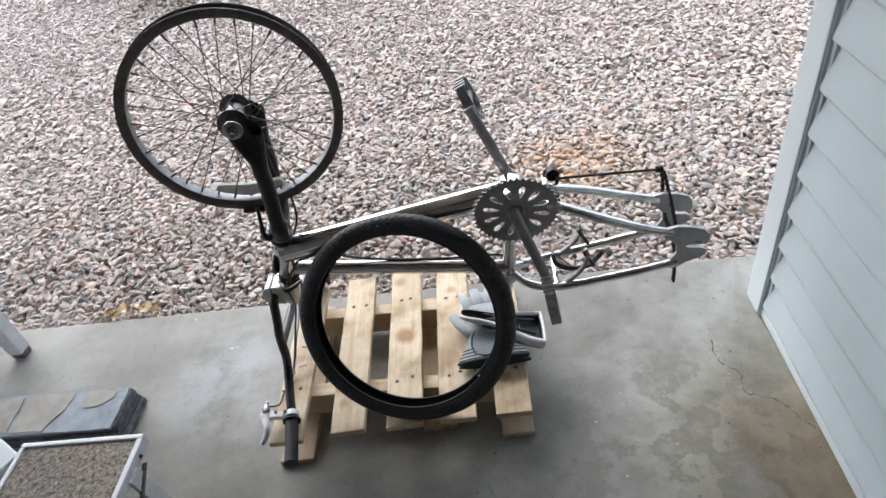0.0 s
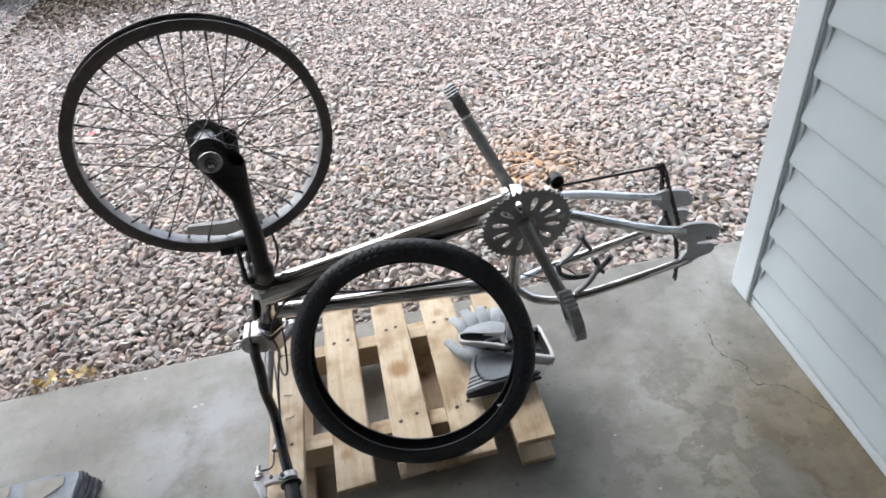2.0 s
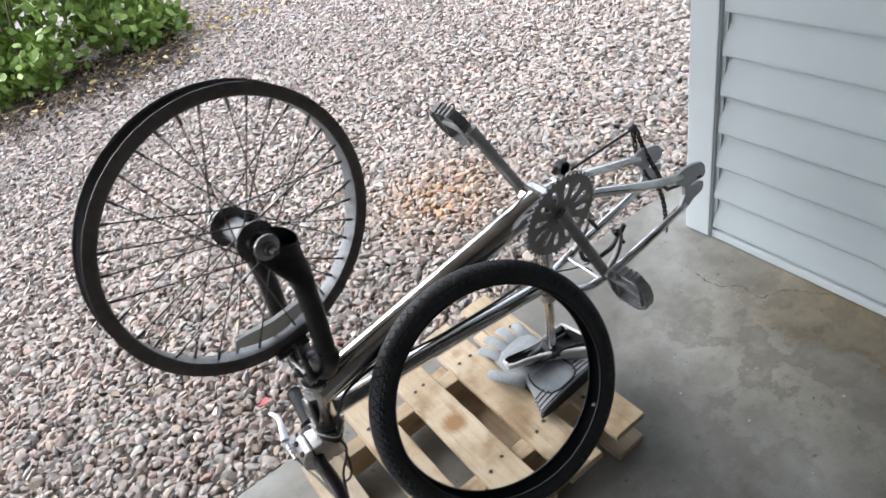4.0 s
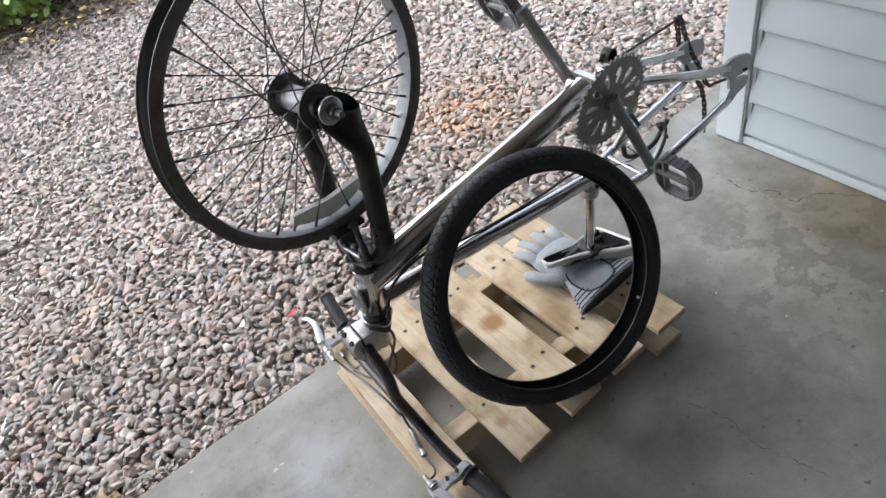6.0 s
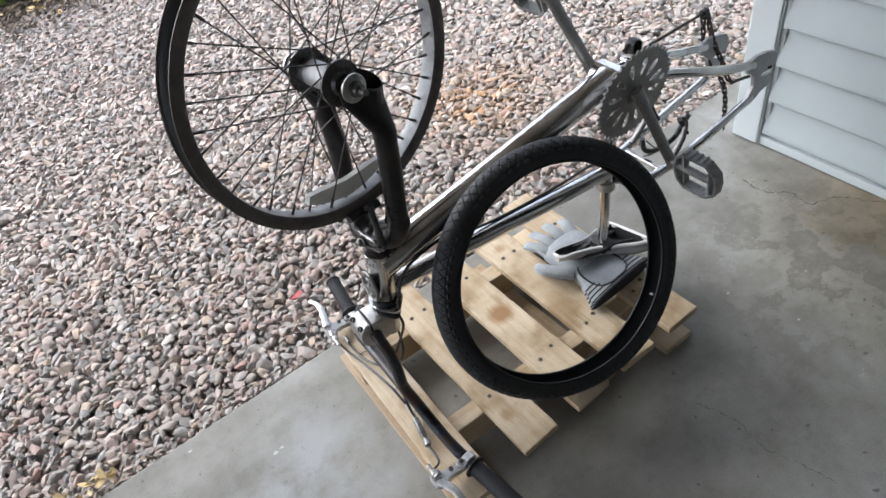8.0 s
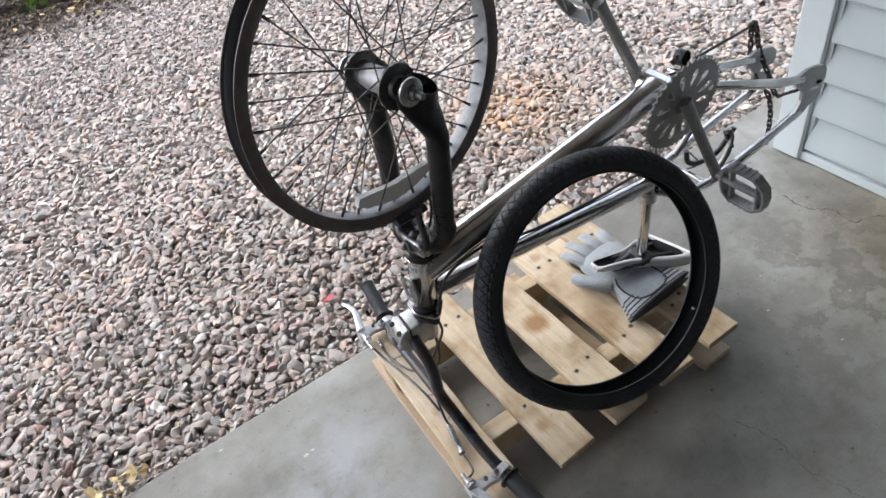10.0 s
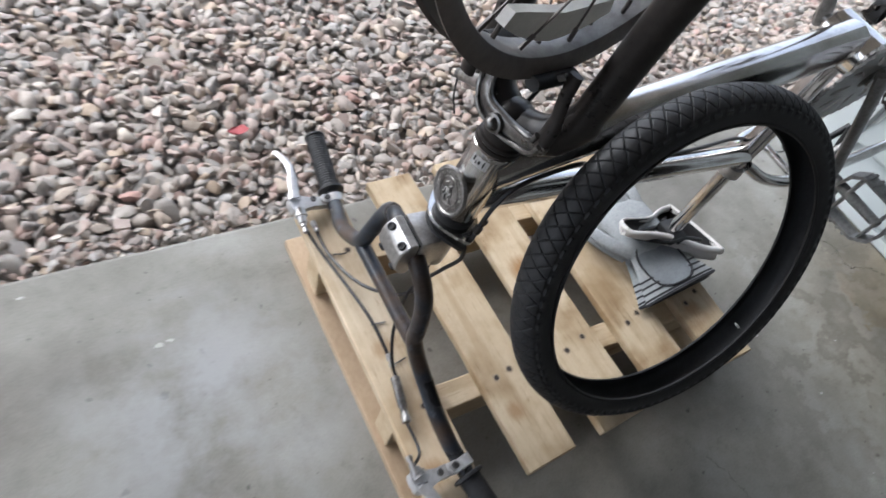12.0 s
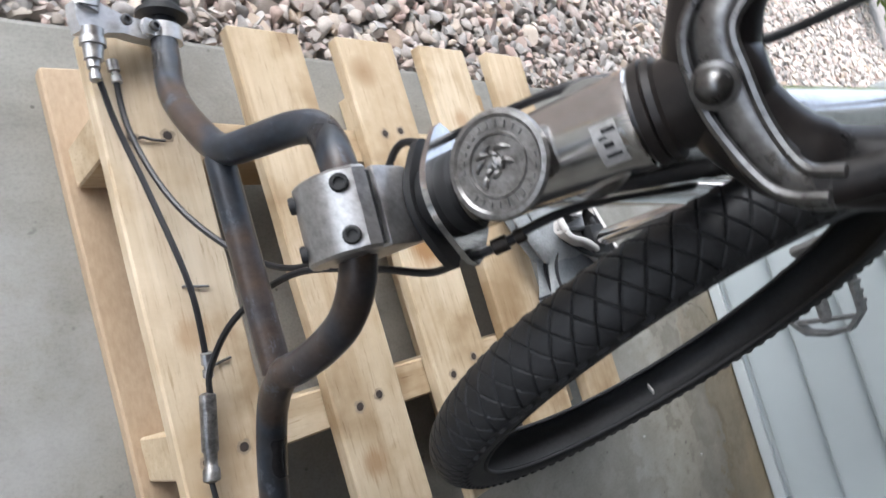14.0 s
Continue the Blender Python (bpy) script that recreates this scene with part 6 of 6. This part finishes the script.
hedge(-3.1, -1.5, 4.4, 5.9, 1.1, 21, "leafy green bush with pale young tips beside the gravel")
hedge(-1.9, -0.42, 4.0, 5.5, 1.0, 22, "leafy green bush over a bare litter of twigs")
hedge(3.7, 5.0, 1.0, 2.3, 0.7, 24, "dark leafy bush at the end of the gravel by the house")
hedge(-4.6, -2.9, 4.4, 6.0, 1.1, 23, "leafy green bush with pale young tips beside the gravel")


def litter():
    rg = np.random.default_rng(31)
    a = np.stack([rg.normal(-1.0, 0.75, 420), 3.95 + np.abs(rg.normal(0, 0.55, 420)), np.full(420, 0.004), np.full(420, 0.01)], 1)
    a[:, 1] -= 0.45 * np.abs(rg.normal(0, 0.6, 420))
    b = np.stack([rg.uniform(-2.04, -1.86, 26), rg.uniform(0.016, 0.050, 26), np.full(26, 0.0), np.full(26, 0.006)], 1)
    v, f = leaf_cloud(a, rg, 0.045, 2)
    small, g = leaf_cloud(b, rg, 0.030, 1)
    v, f = np.concatenate([v, small]), np.concatenate([f, g + len(v)])
    v[:, 2] = np.clip(v[:, 2] - 0.05, -0.012, 0.02)
    me = mesh_of("leaf_litter", v, f, DRY_LEAF, False)
    tagged(new("leaf_litter", me), "scattered dry yellow leaves on the gravel", "leaves", kind="stuff")


litter()


def mulch():
    """Dark strip of chips and twigs in front of the hedge."""
    rg = np.random.default_rng(37)
    k = 5200
    x = rg.uniform(-3.4, -0.5, k)
    cen = np.stack([x, 4.15 - np.abs(rg.normal(0, 0.42, k)) + 0.35 * rg.random(k), np.full(k, 0.0), np.full(k, 0.01)], 1)
    v, f = leaf_cloud(cen, rg, 0.042, 1)
    v[:, 2] = np.clip((v[:, 2] - 0.06) * 0.6, -0.012, 0.028)
    n = len(v)
    tw = Shape()
    for _ in range(90):
        p = V(rg.uniform(-3.2, -0.6), rg.uniform(3.7, 4.4), 0.012)
        a = rg.uniform(0, 6.28)
        d = V(math.cos(a), math.sin(a), 0.05) * rg.uniform(0.05, 0.16)
        tw.sweep([p - d, p + V(*rg.normal(0, 0.01, 2), 0.012), p + d], 0.004, 5)
    me = mesh_of("mulch", list(v) + tw.v, list(map(tuple, f)) + [tuple(i + n for i in q) for q in tw.f], MULCH, False)
    tagged(new("mulch", me), "dark bark chips and twigs under the hedge", "mulch", kind="stuff")


mulch()
